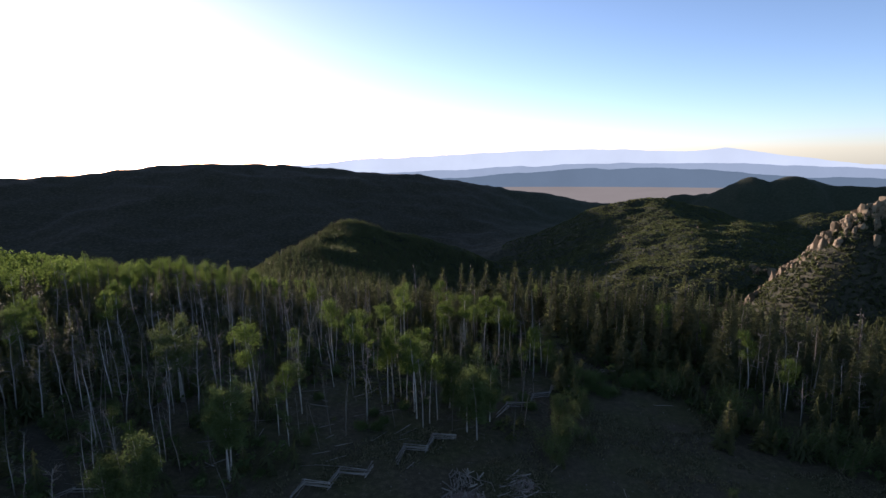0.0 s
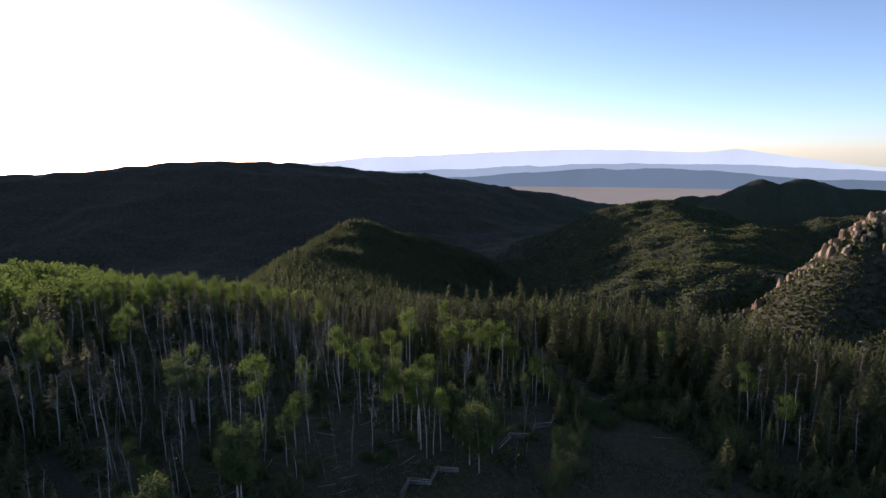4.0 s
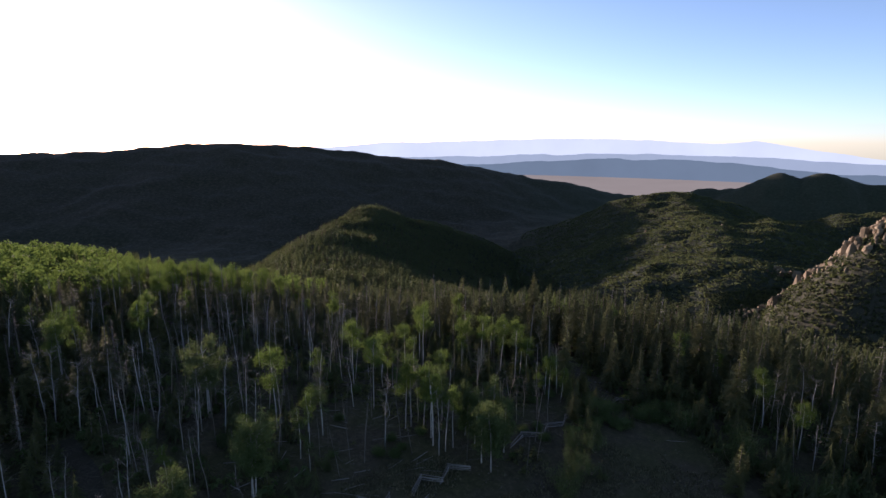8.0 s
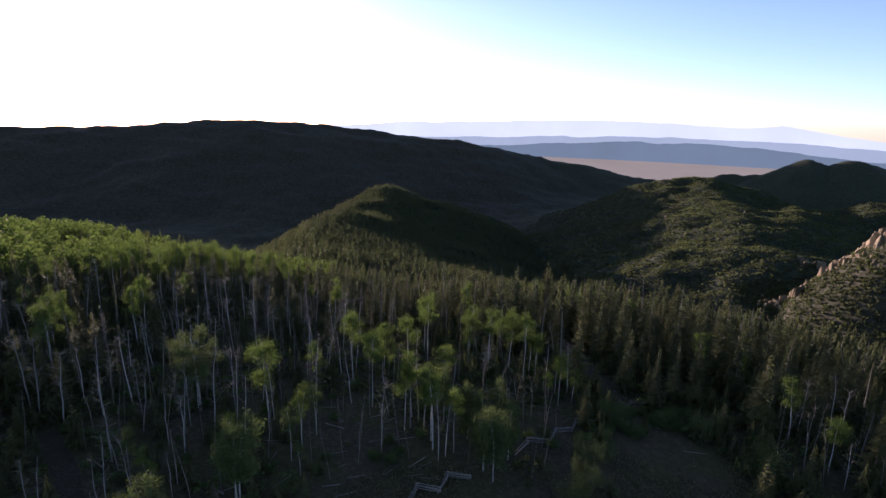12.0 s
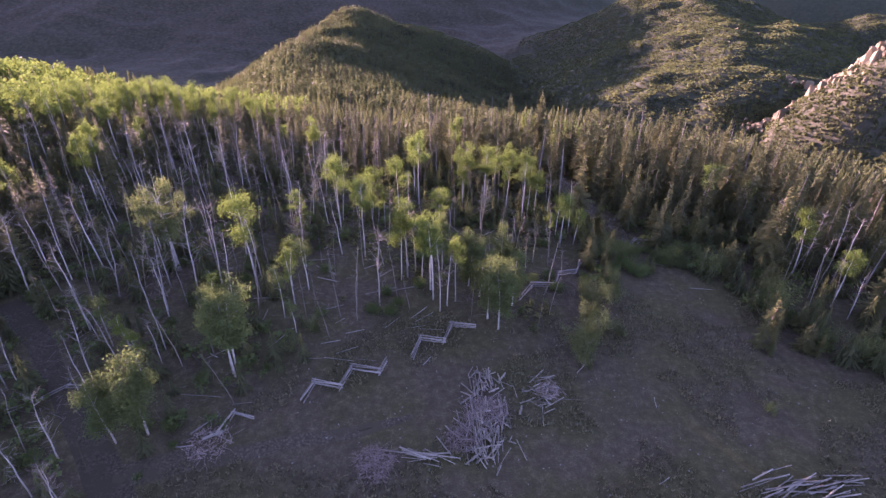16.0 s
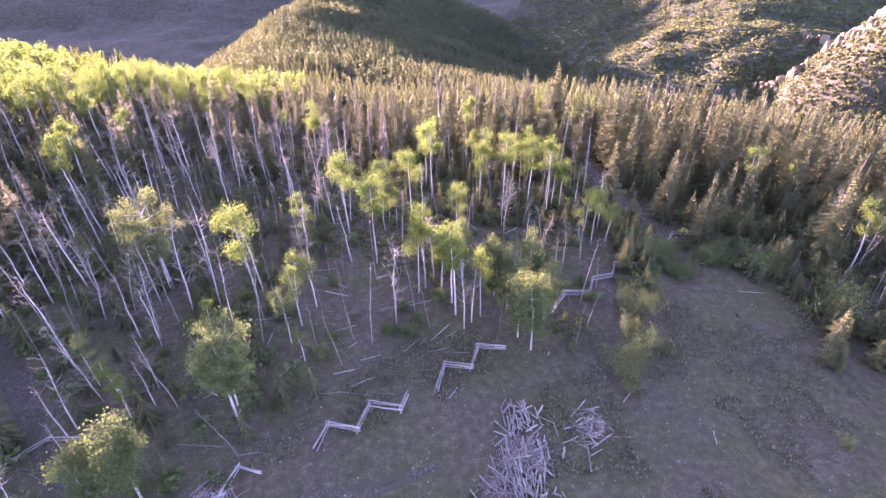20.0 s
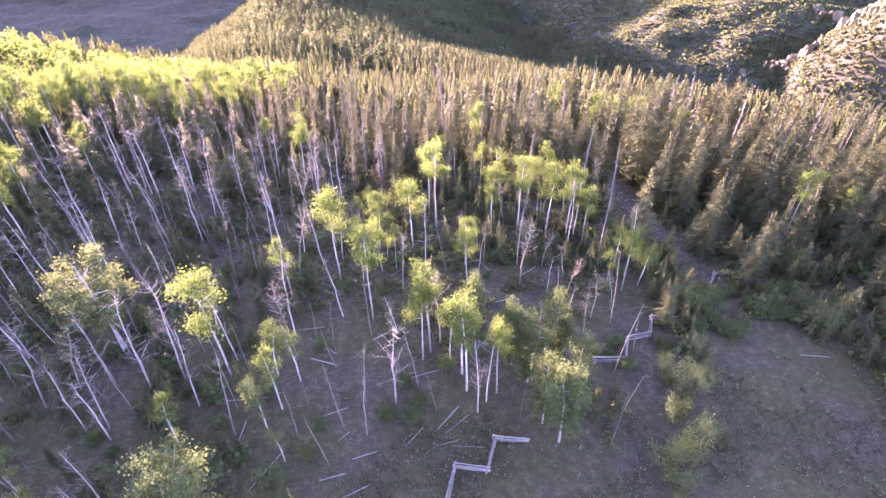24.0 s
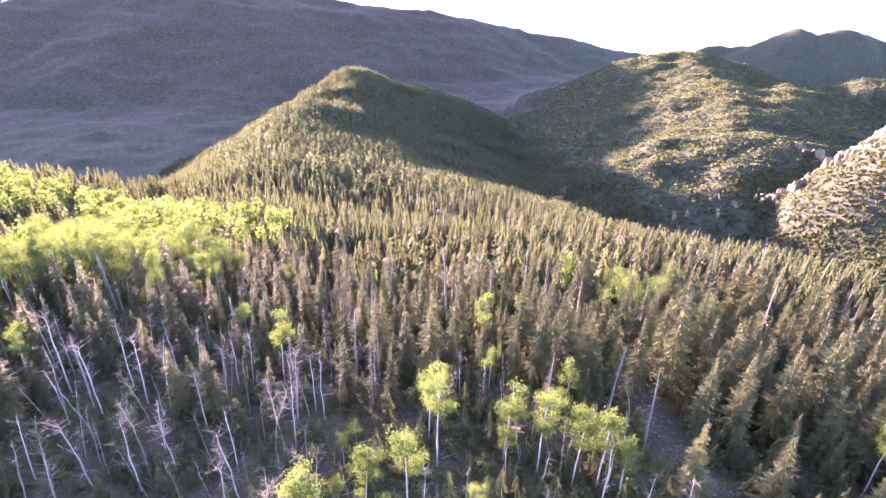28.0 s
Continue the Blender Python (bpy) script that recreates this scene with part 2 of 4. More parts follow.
# crest lines: points (x, y, z), fall on either side (one or two numbers), roundness of the crest, size of the gullies
RIDGES = [
    ([(-3900, 900, -60), (-3200, 1900, -70), (-2340, 2580, -62), (-1935, 2858, -44), (-1590, 3068, -8), (-1155, 3255, -2),
      (-750, 3375, -36), (-285, 3465, -86), (180, 3495, -156), (600, 3435, -216), (930, 3345, -282), (1140, 3225, -376)], 0.27, 70, 46),
    ([(-130, 300, -50), (-158, 420, -70), (-172, 555, -88), (-206, 780, -108), (-220, 1000, -120), (-208, 1250, -118), (-170, 1420, -165), (-100, 1600, -240)], (0.66, 0.42), 36, 24),
    ([(32, 295, -58), (-40, 425, -84), (-90, 540, -104), (-150, 700, -130)], 0.46, 45, 20),
    ([(395, 760, -140), (470, 950, -140), (570, 1250, -140), (670, 1600, -142), (740, 1870, -122), (890, 2060, -195)], 0.42, 70, 30),
    ([(470, 800, -150), (650, 1180, -138), (850, 1500, -166), (1000, 1680, -205)], 0.4, 60, 26),
    ([(900, 1480, -165), (1030, 1380, -135), (1200, 1330, -110), (1700, 1300, -90)], 0.35, 50, 14),
    ([(1130, 2990, -260), (1280, 2930, -198), (1440, 2850, -188), (1585, 2775, -100), (1655, 2735, -130), (1745, 2680, -96),
      (1870, 2600, -138), (2020, 2480, -142), (2700, 1900, -120)], 0.55, 22, 40),
    ([(335, 660, -200), (400, 630, -160), (410, 621, -141), (434, 604, -102), (448, 593, -74), (458, 586, -48), (470, 577, -28), (510, 555, -16), (640, 500, 6)], 1.4, 8, 16),
    ([(560, 540, -60), (700, 420, -30), (820, 200, 10), (900, -200, 30)], 0.6, 30, 12),
]


def near_height(x, y):
    z = np.where(x < 0, -0.05 * np.maximum(x, -110), -0.04 * x)
    d = np.maximum(y - 110, 0)
    z = z - np.where(d < 170, 0.0012 * d * d, 34.7 + 0.408 * (d - 170))
    far_side = np.clip((y - 95) / 60, 0, 1)
    z = z - far_side * (0.12 * np.maximum(x - 22, 0) + 4.5 * np.clip((x + 75) / 40, 0, 1))
    z = z - 0.35 * np.maximum(x - 150, 0) - 0.2 * np.maximum(-x - 200, 0)
    z = z - 9.0 * np.clip((y - 140) / 65, 0, 1) * np.clip((x + 160) / 40, 0, 1) * np.clip((45 - x) / 40, 0, 1)
    return z + 0.5 * fbm(x, y, 22.0, 3) + np.minimum(1.0, d / 80) * 3.0 * fbm(x, y, 60.0, 3)


def height(x, y):
    x, y = np.asarray(x, float), np.asarray(y, float)
    r = np.hypot(x, y - 60)
    floor = np.where(r < 3100, -330.0, -330 + (r - 3100) * 0.06)
    floor = floor + 14 * fbm(x, y, 300.0, 4)
    tops = [near_height(x, y), floor]
    wx = x + 30 * fbm(x, y, 160.0, 3) * np.minimum(1, r / 500)
    wy = y + 30 * fbm(x + 991, y, 160.0, 3) * np.minimum(1, r / 500)
    for pts, fall, round_, gully in RIDGES:
        best = np.full(x.shape, -1e4)
        for (ax, ay, az), (bx, by, bz) in zip(pts[:-1], pts[1:]):
            ux, uy = bx - ax, by - ay
            k = np.clip(((wx - ax) * ux + (wy - ay) * uy) / (ux * ux + uy * uy), 0, 1)
            d = np.hypot(wx - ax - k * ux, wy - ay - k * uy)
            slope = fall if isinstance(fall, float) else np.where(ux * (wy - ay) - uy * (wx - ax) > 0, fall[0], fall[1])
            z = az + (bz - az) * k - slope * (np.sqrt(d * d + round_ * round_) - round_)
            z = z + gully * np.clip(d / 120, 0.12, 1) * fbm(x, y, 12.0 * gully, 5, True)
            best = np.maximum(best, z)
        tops.append(best)
    soft = 5.0
    top = np.max(tops, axis=0) + np.clip((r - 480) / 350, 0, 1) * (17 * fbm(x, y, 150.0, 4, True) + 7 * fbm(x + 313, y, 48.0, 3))
    return top + soft * np.log(np.sum([np.exp((t - np.max(tops, axis=0)) / soft) for t in tops], axis=0))


def ground_z(x, y):
    """The ground's height at one place; near the clearing no far slope matters."""
    if y < 185 and abs(x) < 150:
        return float(near_height(np.float64(x), np.float64(y)))
    return float(height(x, y))


def mesh_of(name, verts, faces, material, smooth=False):
    me = bpy.data.meshes.new(name)
    me.from_pydata([tuple(v) for v in verts] if isinstance(verts, list) else verts.tolist(), [], faces if isinstance(faces, list) else faces.tolist())
    me.materials.append(material)
    if smooth:
        me.polygons.foreach_set("use_smooth", [True] * len(me.polygons))
    me.update()
    return me


def mesh_fast(name, verts, groups, material):
    """A mesh from vertex and face arrays, one array for each number of corners."""
    me = bpy.data.meshes.new(name)
    sizes = np.concatenate([np.full(len(g), g.shape[1]) for g in groups])
    corners = np.concatenate([g.ravel() for g in groups]).astype(np.int32)
    me.vertices.add(len(verts))
    me.vertices.foreach_set("co", verts.astype(np.float32).ravel())
    me.loops.add(len(corners))
    me.loops.foreach_set("vertex_index", corners)
    me.polygons.add(len(sizes))
    me.polygons.foreach_set("loop_start", (np.cumsum(sizes) - sizes).astype(np.int32))
    me.materials.append(material)
    me.update(calc_edges=True)
    return me


def grid_faces(rows, cols):
    i = np.arange(rows - 1)[:, None] * cols + np.arange(cols - 1)[None, :]
    return np.stack([i, i + 1, i + cols + 1, i + cols], -1).reshape(-1, 4)


def build_ground():
    fine = np.radians(np.arange(-62, 62.01, 0.3))
    coarse = np.radians(np.arange(64, 296, 3.0))
    ang = np.concatenate([fine, coarse, [fine[0] + 2 * math.pi]])
    rad = [0.0, 4.0]
    while rad[-1] < 4650:
        rad.append(rad[-1] + max(2.5, rad[-1] * 0.0125))
    rad = np.array(rad)
    R, A = np.meshgrid(rad, ang, indexing="ij")
    X, Y = R * np.sin(A), 60 + R * np.cos(A)
    Z = height(X, Y)
    v = np.stack([X, Y, Z], -1).reshape(-1, 3)
    f = grid_faces(len(rad), len(ang))[:, ::-1]
    ob = new("ground", mesh_of("ground", v, f, M_GROUND, True))
    return tagged(ob, "rolling mountain ground of dry soil, grass and brush", "ground", kind="structure")


build_ground()


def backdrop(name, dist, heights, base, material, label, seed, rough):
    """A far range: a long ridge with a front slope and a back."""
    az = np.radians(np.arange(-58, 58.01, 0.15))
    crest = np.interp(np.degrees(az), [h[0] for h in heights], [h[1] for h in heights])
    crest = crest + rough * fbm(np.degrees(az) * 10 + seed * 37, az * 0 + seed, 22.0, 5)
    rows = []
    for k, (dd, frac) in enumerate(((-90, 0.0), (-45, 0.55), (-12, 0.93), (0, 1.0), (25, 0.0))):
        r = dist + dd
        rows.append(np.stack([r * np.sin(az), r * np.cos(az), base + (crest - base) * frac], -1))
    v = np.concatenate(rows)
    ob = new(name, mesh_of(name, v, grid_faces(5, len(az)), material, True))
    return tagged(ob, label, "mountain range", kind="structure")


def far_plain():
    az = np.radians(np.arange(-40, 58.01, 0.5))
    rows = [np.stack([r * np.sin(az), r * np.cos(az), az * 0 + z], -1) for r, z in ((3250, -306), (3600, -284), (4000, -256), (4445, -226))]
    # emission replaces sunlight here, since the long ridge shades the basin floor
    m = distance_glow("far_plain", (0.098, 0.1, 0.092), 1.0)
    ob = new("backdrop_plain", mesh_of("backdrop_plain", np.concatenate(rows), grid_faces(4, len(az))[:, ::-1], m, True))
    return tagged(ob, "dry grassland plain in the far basin, pale by its own glow", "plain", kind="structure")


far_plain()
# the ranges give off their own light; daylight and blue haze are in the colour
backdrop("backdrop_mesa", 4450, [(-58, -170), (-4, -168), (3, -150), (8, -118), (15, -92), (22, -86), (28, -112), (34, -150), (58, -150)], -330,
         distance_glow("far_mesa", (0.05, 0.082, 0.108), 1.0), "long wooded mesa beyond a dry plain, glowing in a haze-blue colour", 3, 12)
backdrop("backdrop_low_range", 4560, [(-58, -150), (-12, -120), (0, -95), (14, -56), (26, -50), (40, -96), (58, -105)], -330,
         distance_glow("far_low_range", (0.115, 0.165, 0.205), 1.0), "low mountain range far across the basin, blue haze in its glowing colour", 5, 14)
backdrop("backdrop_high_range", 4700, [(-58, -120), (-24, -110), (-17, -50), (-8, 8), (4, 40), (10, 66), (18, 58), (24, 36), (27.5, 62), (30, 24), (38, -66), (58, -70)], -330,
         distance_glow("far_high_range", (0.225, 0.295, 0.335), 1.0), "mountain range on the horizon, pale haze in its glowing colour", 9, 14)


# ---- shapes ----
rng = np.random.RandomState(11)


class Shape:
    """Vertices and faces that grow piece by piece into one mesh."""

    def __init__(self):
        self.v, self.f, self.n = [], [], 0

    def add(self, verts, faces):
        verts = np.asarray(verts, float)
        self.v.append(verts)
        self.f.extend([tuple(int(i) + self.n for i in f) for f in faces])
        self.n += len(verts)

    def tube(self, path, radii, sides=6, cap=True):
        path = np.asarray(path, float)
        k = len(path)
        ways = np.gradient(path, axis=0)
        ways /= np.linalg.norm(ways, axis=1, keepdims=True) + 1e-9
        ref = np.array([1.0, 0, 0]) if abs(ways[0][0]) < 0.8 else np.array([0, 1.0, 0])
        a = np.cross(ways, ref)
        a /= np.linalg.norm(a, axis=1, keepdims=True) + 1e-9
        b = np.cross(ways, a)
        ang = np.arange(sides) * 2 * math.pi / sides
        ring = np.cos(ang)[None, :, None] * a[:, None, :] + np.sin(ang)[None, :, None] * b[:, None, :]
        v = (path[:, None, :] + ring * np.asarray(radii, float)[:, None, None]).reshape(-1, 3)
        f = [(i * sides + j, i * sides + (j + 1) % sides, (i + 1) * sides + (j + 1) % sides, (i + 1) * sides + j) for i in range(k - 1) for j in range(sides)]
        if cap:
            f.append(tuple(range(sides))[::-1])
            f.append(tuple((k - 1) * sides + j for j in range(sides)))
        self.add(v, f)

    def flakes(self, centres, size, r, flat=0.0, aspect=0.75):
        """Loose leaf clusters: kite-shaped, slightly folded blades at the centres."""
        c = np.asarray(centres, float)
        n = len(c)
        d1 = r.normal(size=(n, 3))
        d1[:, 2] *= 1 - flat
        d1 /= np.linalg.norm(d1, axis=1, keepdims=True)
        d2 = np.cross(d1, r.normal(size=(n, 3)))
        d2 /= np.linalg.norm(d2, axis=1, keepdims=True) + 1e-9
        nrm = np.cross(d1, d2)
        s = size * r.uniform(0.6, 1.35, (n, 1))
        v = np.stack([c - d1 * s, c + d2 * s * aspect + nrm * s * 0.25, c + d1 * s, c - d2 * s * aspect + nrm * s * 0.25], 1).reshape(-1, 3)
        f = [(4 * i, 4 * i + 1, 4 * i + 2, 4 * i + 3) for i in range(n)]
        self.add(v, f)

    def mesh(self, name, material, smooth=False):
        return mesh_of(name, np.concatenate(self.v), self.f, material, smooth)


def part(name, mesh, parent, label="", kind=""):
    ob = new(name, mesh)
    ob.parent = parent
    return tagged(ob, label, kind=kind)


def thing(name, label, category, group=""):
    return tagged(new(name), label, category, group)


def bent_path(h, lean, wob, r, n=7):
    z = np.linspace(0, 1, n)
    a = r.uniform(0, 2 * math.pi)
    off = np.cumsum(r.normal(0, wob, (n, 2)), axis=0) * z[:, None]
    x = off[:, 0] + lean * h * z ** 1.3 * math.cos(a)
    y = off[:, 1] + lean * h * z ** 1.3 * math.sin(a)
    return np.stack([x, y, z * h - 0.25 * (z == 0)], -1)


def on_path(path, k):
    """The place at the share k of the way up a stem."""
    i = min(int(k * (len(path) - 1)), len(path) - 2)
    f = k * (len(path) - 1) - i
    return path[i] * (1 - f) + path[i + 1] * f


def limb(shape, start, way, length, radius, r, droop=0.0, n=5, sides=5):
    way = np.asarray(way, float) / np.linalg.norm(way)
    k = np.linspace(0, 1, n)
    pts = start + way * length * k[:, None]
    pts[1:] += np.cumsum(r.normal(0, length * 0.035, (n - 1, 3)), axis=0)
    pts[:, 2] -= droop * length * k ** 2
    shape.tube(pts, radius * (1 - 0.8 * k), sides, cap=False)
    return pts


def make_aspen(h, seed, crown_from=0.58, spread=1.5, leaf=M_ASPEN, amount=560, label="slender live aspen with a bare white trunk and green crown", name="aspen"):
    r = np.random.RandomState(seed)
    e = thing(name, label, "tree", "aspen stand")
    stem = bent_path(h * 0.96, 0.03, 0.13, r)
    s = Shape()
    rad = 0.0066 * h + 0.025
    s.tube(stem, rad * np.array([1.25, 1.0, 0.9, 0.78, 0.62, 0.42, 0.15]), 8)
    tips = []
    for i in range(13):
        k = r.uniform(crown_from - 0.1, 0.93)
        st = on_path(stem, k)
        a = r.uniform(0, 2 * math.pi)
        up = r.uniform(0.25, 0.9)
        reach = spread * r.uniform(0.55, 1.15) * (1.15 - 0.6 * abs(k - crown_from - 0.12))
        p = limb(s, st, (math.cos(a), math.sin(a), up), reach, rad * 0.3, r)
        tips += [p[-1], p[-2], p[-3]]
    for i in range(5):
        st = on_path(stem, r.uniform(0.2, crown_from))
        a = r.uniform(0, 2 * math.pi)
        limb(s, st, (math.cos(a), math.sin(a), 0.2), r.uniform(0.3, 0.9), rad * 0.16, r, sides=4)
    part("trunk", s.mesh("aspen_trunk", M_BARK, True), e)
    c = Shape()
    tips.append(stem[-1])
    tips.append(stem[-2])
    tips = np.array(tips)
    keep = r.rand(len(tips)) > 0.18
    tips = tips[keep]
    per = max(4, int(amount / len(tips)))
    cl = np.repeat(tips, per, axis=0) + r.normal(0, 1, (per * len(tips), 3)) * np.array([0.36, 0.36, 0.32]) * (spread / 1.5)
    c.flakes(cl, 0.082 * (spread / 1.5) ** 0.4, r, 0.2)
    part("crown", c.mesh("aspen_crown", leaf), e, kind="stuff")
    return e, h


def make_snag(h, seed, twigs=22, material=M_GREY, label="dead bare aspen with a grey-white trunk and broken branches", high=0.35, fine=True, thick=0.006):
    r = np.random.RandomState(seed)
    e = thing("dead_tree", label, "dead tree", "standing dead trees")
    stem = bent_path(h, r.uniform(0.02, 0.09), 0.16, r)
    s = Shape()
    rad = thick * h + 0.02
    s.tube(stem, rad * np.array([1.25, 1.0, 0.9, 0.76, 0.6, 0.4, 0.12]), 7)
    part("trunk", s.mesh("snag_trunk", M_BARK if material is M_GREY and fine else material, True), e)
    b = Shape()
    for i in range(twigs):
        k = r.uniform(high, 0.97)
        st = on_path(stem, k)
        a = r.uniform(0, 2 * math.pi)
        p = limb(b, st, (math.cos(a), math.sin(a), r.uniform(0.3, 1.3)), h * (r.uniform(0.09, 0.24) if fine else r.uniform(0.06, 0.16)) * (1.2 - 0.6 * k), rad * 0.4, r, r.uniform(-0.2, 0.3), 5, 4)
        for j in range(5 if fine else 1):
            q = p[r.randint(1, 5)]
            limb(b, q, r.normal(size=3) + np.array([math.cos(a), math.sin(a), 0.5]), h * r.uniform(0.025, 0.08), rad * 0.15, r, 0, 3, 3)
    for i in range(60 if fine else 26):
        k = r.uniform(0.22, 0.98)
        a = r.uniform(0, 2 * math.pi)
        limb(b, on_path(stem, k), (math.cos(a), math.sin(a), r.uniform(-0.2, 0.7)), h * r.uniform(0.025, 0.085) * (1.25 - k), 0.012 + rad * 0.06, r, 0.15, 4, 3)
    part("crown", b.mesh("snag_crown", material, True), e, "bare broken twigs", kind="stuff")
    return e, h


def needles(c, h, radius, r, start=0.12, gap=0.5, per=7, droop=0.3, width=0.3, power=0.8):
    """Whorls of drooping boughs, each a spine with short side sprays that thin out towards the tip."""
    boughs, z = [], start * h
    swing = r.uniform(0, 6.28)
    while z < h * 0.985:
        k = (z - start * h) / (h * (1 - start))
        reach = radius * (1 - k) ** power * (0.55 + 0.45 * min(1, k * 6 + 0.25)) * r.uniform(0.82, 1.15)
        for i in range(per if k < 0.75 else max(4, per - 3)):
            if r.rand() < 0.12:
                continue
            a = r.uniform(0, 2 * math.pi)
            L = max(0.14, reach * r.uniform(0.55, 1.2) * (1 + 0.18 * math.sin(a + swing + 9 * k)))
            boughs.append((a, L, z + r.uniform(-0.3, 0.3) * gap, min(0.55, max(0.12, width * L)) * r.uniform(0.75, 1.25), droop * (1.15 - k)))
        z += gap * (0.7 + 0.5 * (1 - k)) * r.uniform(0.85, 1.15)
    b = np.array(boughs)
    out = np.stack([np.cos(b[:, 0]), np.sin(b[:, 0]), 0 * b[:, 0]], -1)
    side = np.stack([-out[:, 1], out[:, 0], 0 * b[:, 0]], -1)
    up = np.array([0, 0, 1.0])

    def spine(q):
        return out * (b[:, 1] * q)[:, None] + up * (b[:, 2] + b[:, 1] * (0.1 * q ** 3 - b[:, 4] * q ** 1.4))[:, None]

    V = []
    for q in (0.16, 0.34, 0.52, 0.7, 0.88):
        for sg in (-1, 1):
            w = b[:, 3] * (1.15 - 0.75 * q) * r.uniform(0.7, 1.3, len(b))
            tip = spine(q) + side * (sg * w)[:, None] + out * (0.55 * w)[:, None] - up * (r.uniform(0.1, 0.5, len(b)) * w)[:, None]
            V.append(np.stack([spine(q - 0.1), tip, spine(q + 0.11)], 1))
    w = b[:, 3] * 0.14
    V.append(np.stack([spine(0.8) - side * w[:, None], spine(1.06), spine(0.8) + side * w[:, None]], 1))
    v = np.concatenate(V).reshape(-1, 3)
    c.add(v, np.arange(len(v)).reshape(-1, 3))


def make_conifer(h, seed, radius=1.9, leaf=M_NEEDLE, label="dark green spruce with drooping boughs", name="spruce_tree", start=0.1, gap=0.4, per=10, group="conifer forest"):
    r = np.random.RandomState(seed)
    e = thing(name, label, "tree", group)
    s = Shape()
    stem = bent_path(h * 0.98, 0.012, 0.04, r)
    s.tube(stem, (0.012 * h + 0.04) * np.array([1.2, 1.0, 0.85, 0.68, 0.5, 0.3, 0.06]), 7)
    part("trunk", s.mesh("conifer_trunk", M_TRUNK, True), e)
    c = Shape()
    needles(c, h, radius, r, start, gap, per)
    pts = []
    for i in range(int(h * 24)):
        k = r.uniform(0.0, 0.96) ** 1.2
        a = r.uniform(0, 2 * math.pi)
        rr = radius * (1 - k) ** 0.8 * r.uniform(0.15, 0.8)
        pts.append((rr * math.cos(a), rr * math.sin(a), h * (start + (1 - start) * k) - 0.25 * rr))
    c.flakes(pts, 0.17, r, 0.5, 0.5)
    part("crown", c.mesh("conifer_crown", leaf), e, kind="stuff")
    return e, h


def make_dead_conifer(h, seed, label="standing dead spruce with grey bare branches", leaf=None):
    r = np.random.RandomState(seed)
    e = thing("dead_conifer", label, "dead tree", "standing dead trees")
    s = Shape()
    stem = bent_path(h, 0.02, 0.05, r)
    s.tube(stem, (0.011 * h + 0.04) * np.array([1.2, 1.0, 0.85, 0.68, 0.5, 0.3, 0.06]), 7)
    part("trunk", s.mesh("dead_conifer_trunk", M_GREY, True), e)
    b = Shape()
    for i in range(70):
        k = r.uniform(0.15, 0.97)
        a = r.uniform(0, 2 * math.pi)
        limb(b, on_path(stem, k), (math.cos(a), math.sin(a), 0.05), 1.7 * (1 - k) ** 0.7 * r.uniform(0.5, 1.1) + 0.15, 0.03, r, 0.35, 4, 3)
    part("crown", b.mesh("dead_conifer_crown", M_GREY, True), e, "bare grey twigs", kind="stuff")
    if leaf:
        c = Shape()
        needles(c, h, 1.4, r, 0.2, 0.6, 5, 0.35, 0.24)
        part("foliage", c.mesh("dead_foliage", leaf), e, "thin brown needles", kind="stuff")
    return e, h


def make_broad(h, seed, radius, leaf, label, name="broad_tree", trunks=2, low=0.38):
    """A full round-headed tree with its leaves in many clumps."""
    r = np.random.RandomState(seed)
    e = thing(name, label, "tree")
    tips = []
    for t in range(trunks):
        s = Shape()
        stem = bent_path(h * 0.92, 0.05, 0.12, r) + np.array([r.uniform(-0.6, 0.6) * (trunks > 1), r.uniform(-0.4, 0.4) * (trunks > 1), 0])
        s.tube(stem, (0.0075 * h + 0.03) * np.array([1.25, 1.0, 0.9, 0.76, 0.6, 0.4, 0.12]), 8)
        for i in range(12):
            k = r.uniform(low, 0.9)
            a = r.uniform(0, 2 * math.pi)
            p = limb(s, on_path(stem, k), (math.cos(a), math.sin(a), r.uniform(0.15, 0.7)), radius * r.uniform(0.5, 1.0), 0.045, r)
            tips += [p[-1], p[-2]]
        part("trunk", s.mesh("broad_trunk", M_BARK, True), e)
    for i in range(26):
        q = r.normal(size=3)
        q /= np.linalg.norm(q)
        tips.append(np.array([0, 0, h * (low + 1) / 2]) + q * np.array([radius, radius, h * (1 - low) / 2]) * r.uniform(0.5, 1.12))
    tips = np.array(tips)
    c = Shape()
    cl = np.repeat(tips, 150, axis=0) + r.normal(0, 0.42, (150 * len(tips), 3))
    c.flakes(cl, 0.1, r, 0.2)
    part("crown", c.mesh("broad_crown", leaf), e, kind="stuff")
    return e, h


def make_bush(h, seed, radius, leaf, label, name="bush", category="shrub"):
    r = np.random.RandomState(seed)
    e = thing(name, label, category, "brush round the clearing")
    s = Shape()
    tips = []
    for i in range(7):
        a = r.uniform(0, 2 * math.pi)
        p = limb(s, np.array([0, 0, -0.1]), (math.cos(a) * 0.5, math.sin(a) * 0.5, 1), h * r.uniform(0.5, 0.9), 0.04, r)
        tips += [p[-1], p[-2], p[-3]]
    part("stem", s.mesh("bush_stem", M_BROWNWOOD, True), e, kind="stuff")
    c = Shape()
    tips = np.array(tips)
    cl = np.repeat(tips, 75, axis=0) + r.normal(0, 1, (75 * len(tips), 3)) * np.array([radius * 0.4, radius * 0.4, h * 0.13])
    cl[:, 2] = np.maximum(cl[:, 2], 0.08)
    c.flakes(cl, 0.088, r, 0.1, 0.6)
    part("crown", c.mesh("bush_crown", leaf), e, kind="stuff")
    return e, h


USED = set()


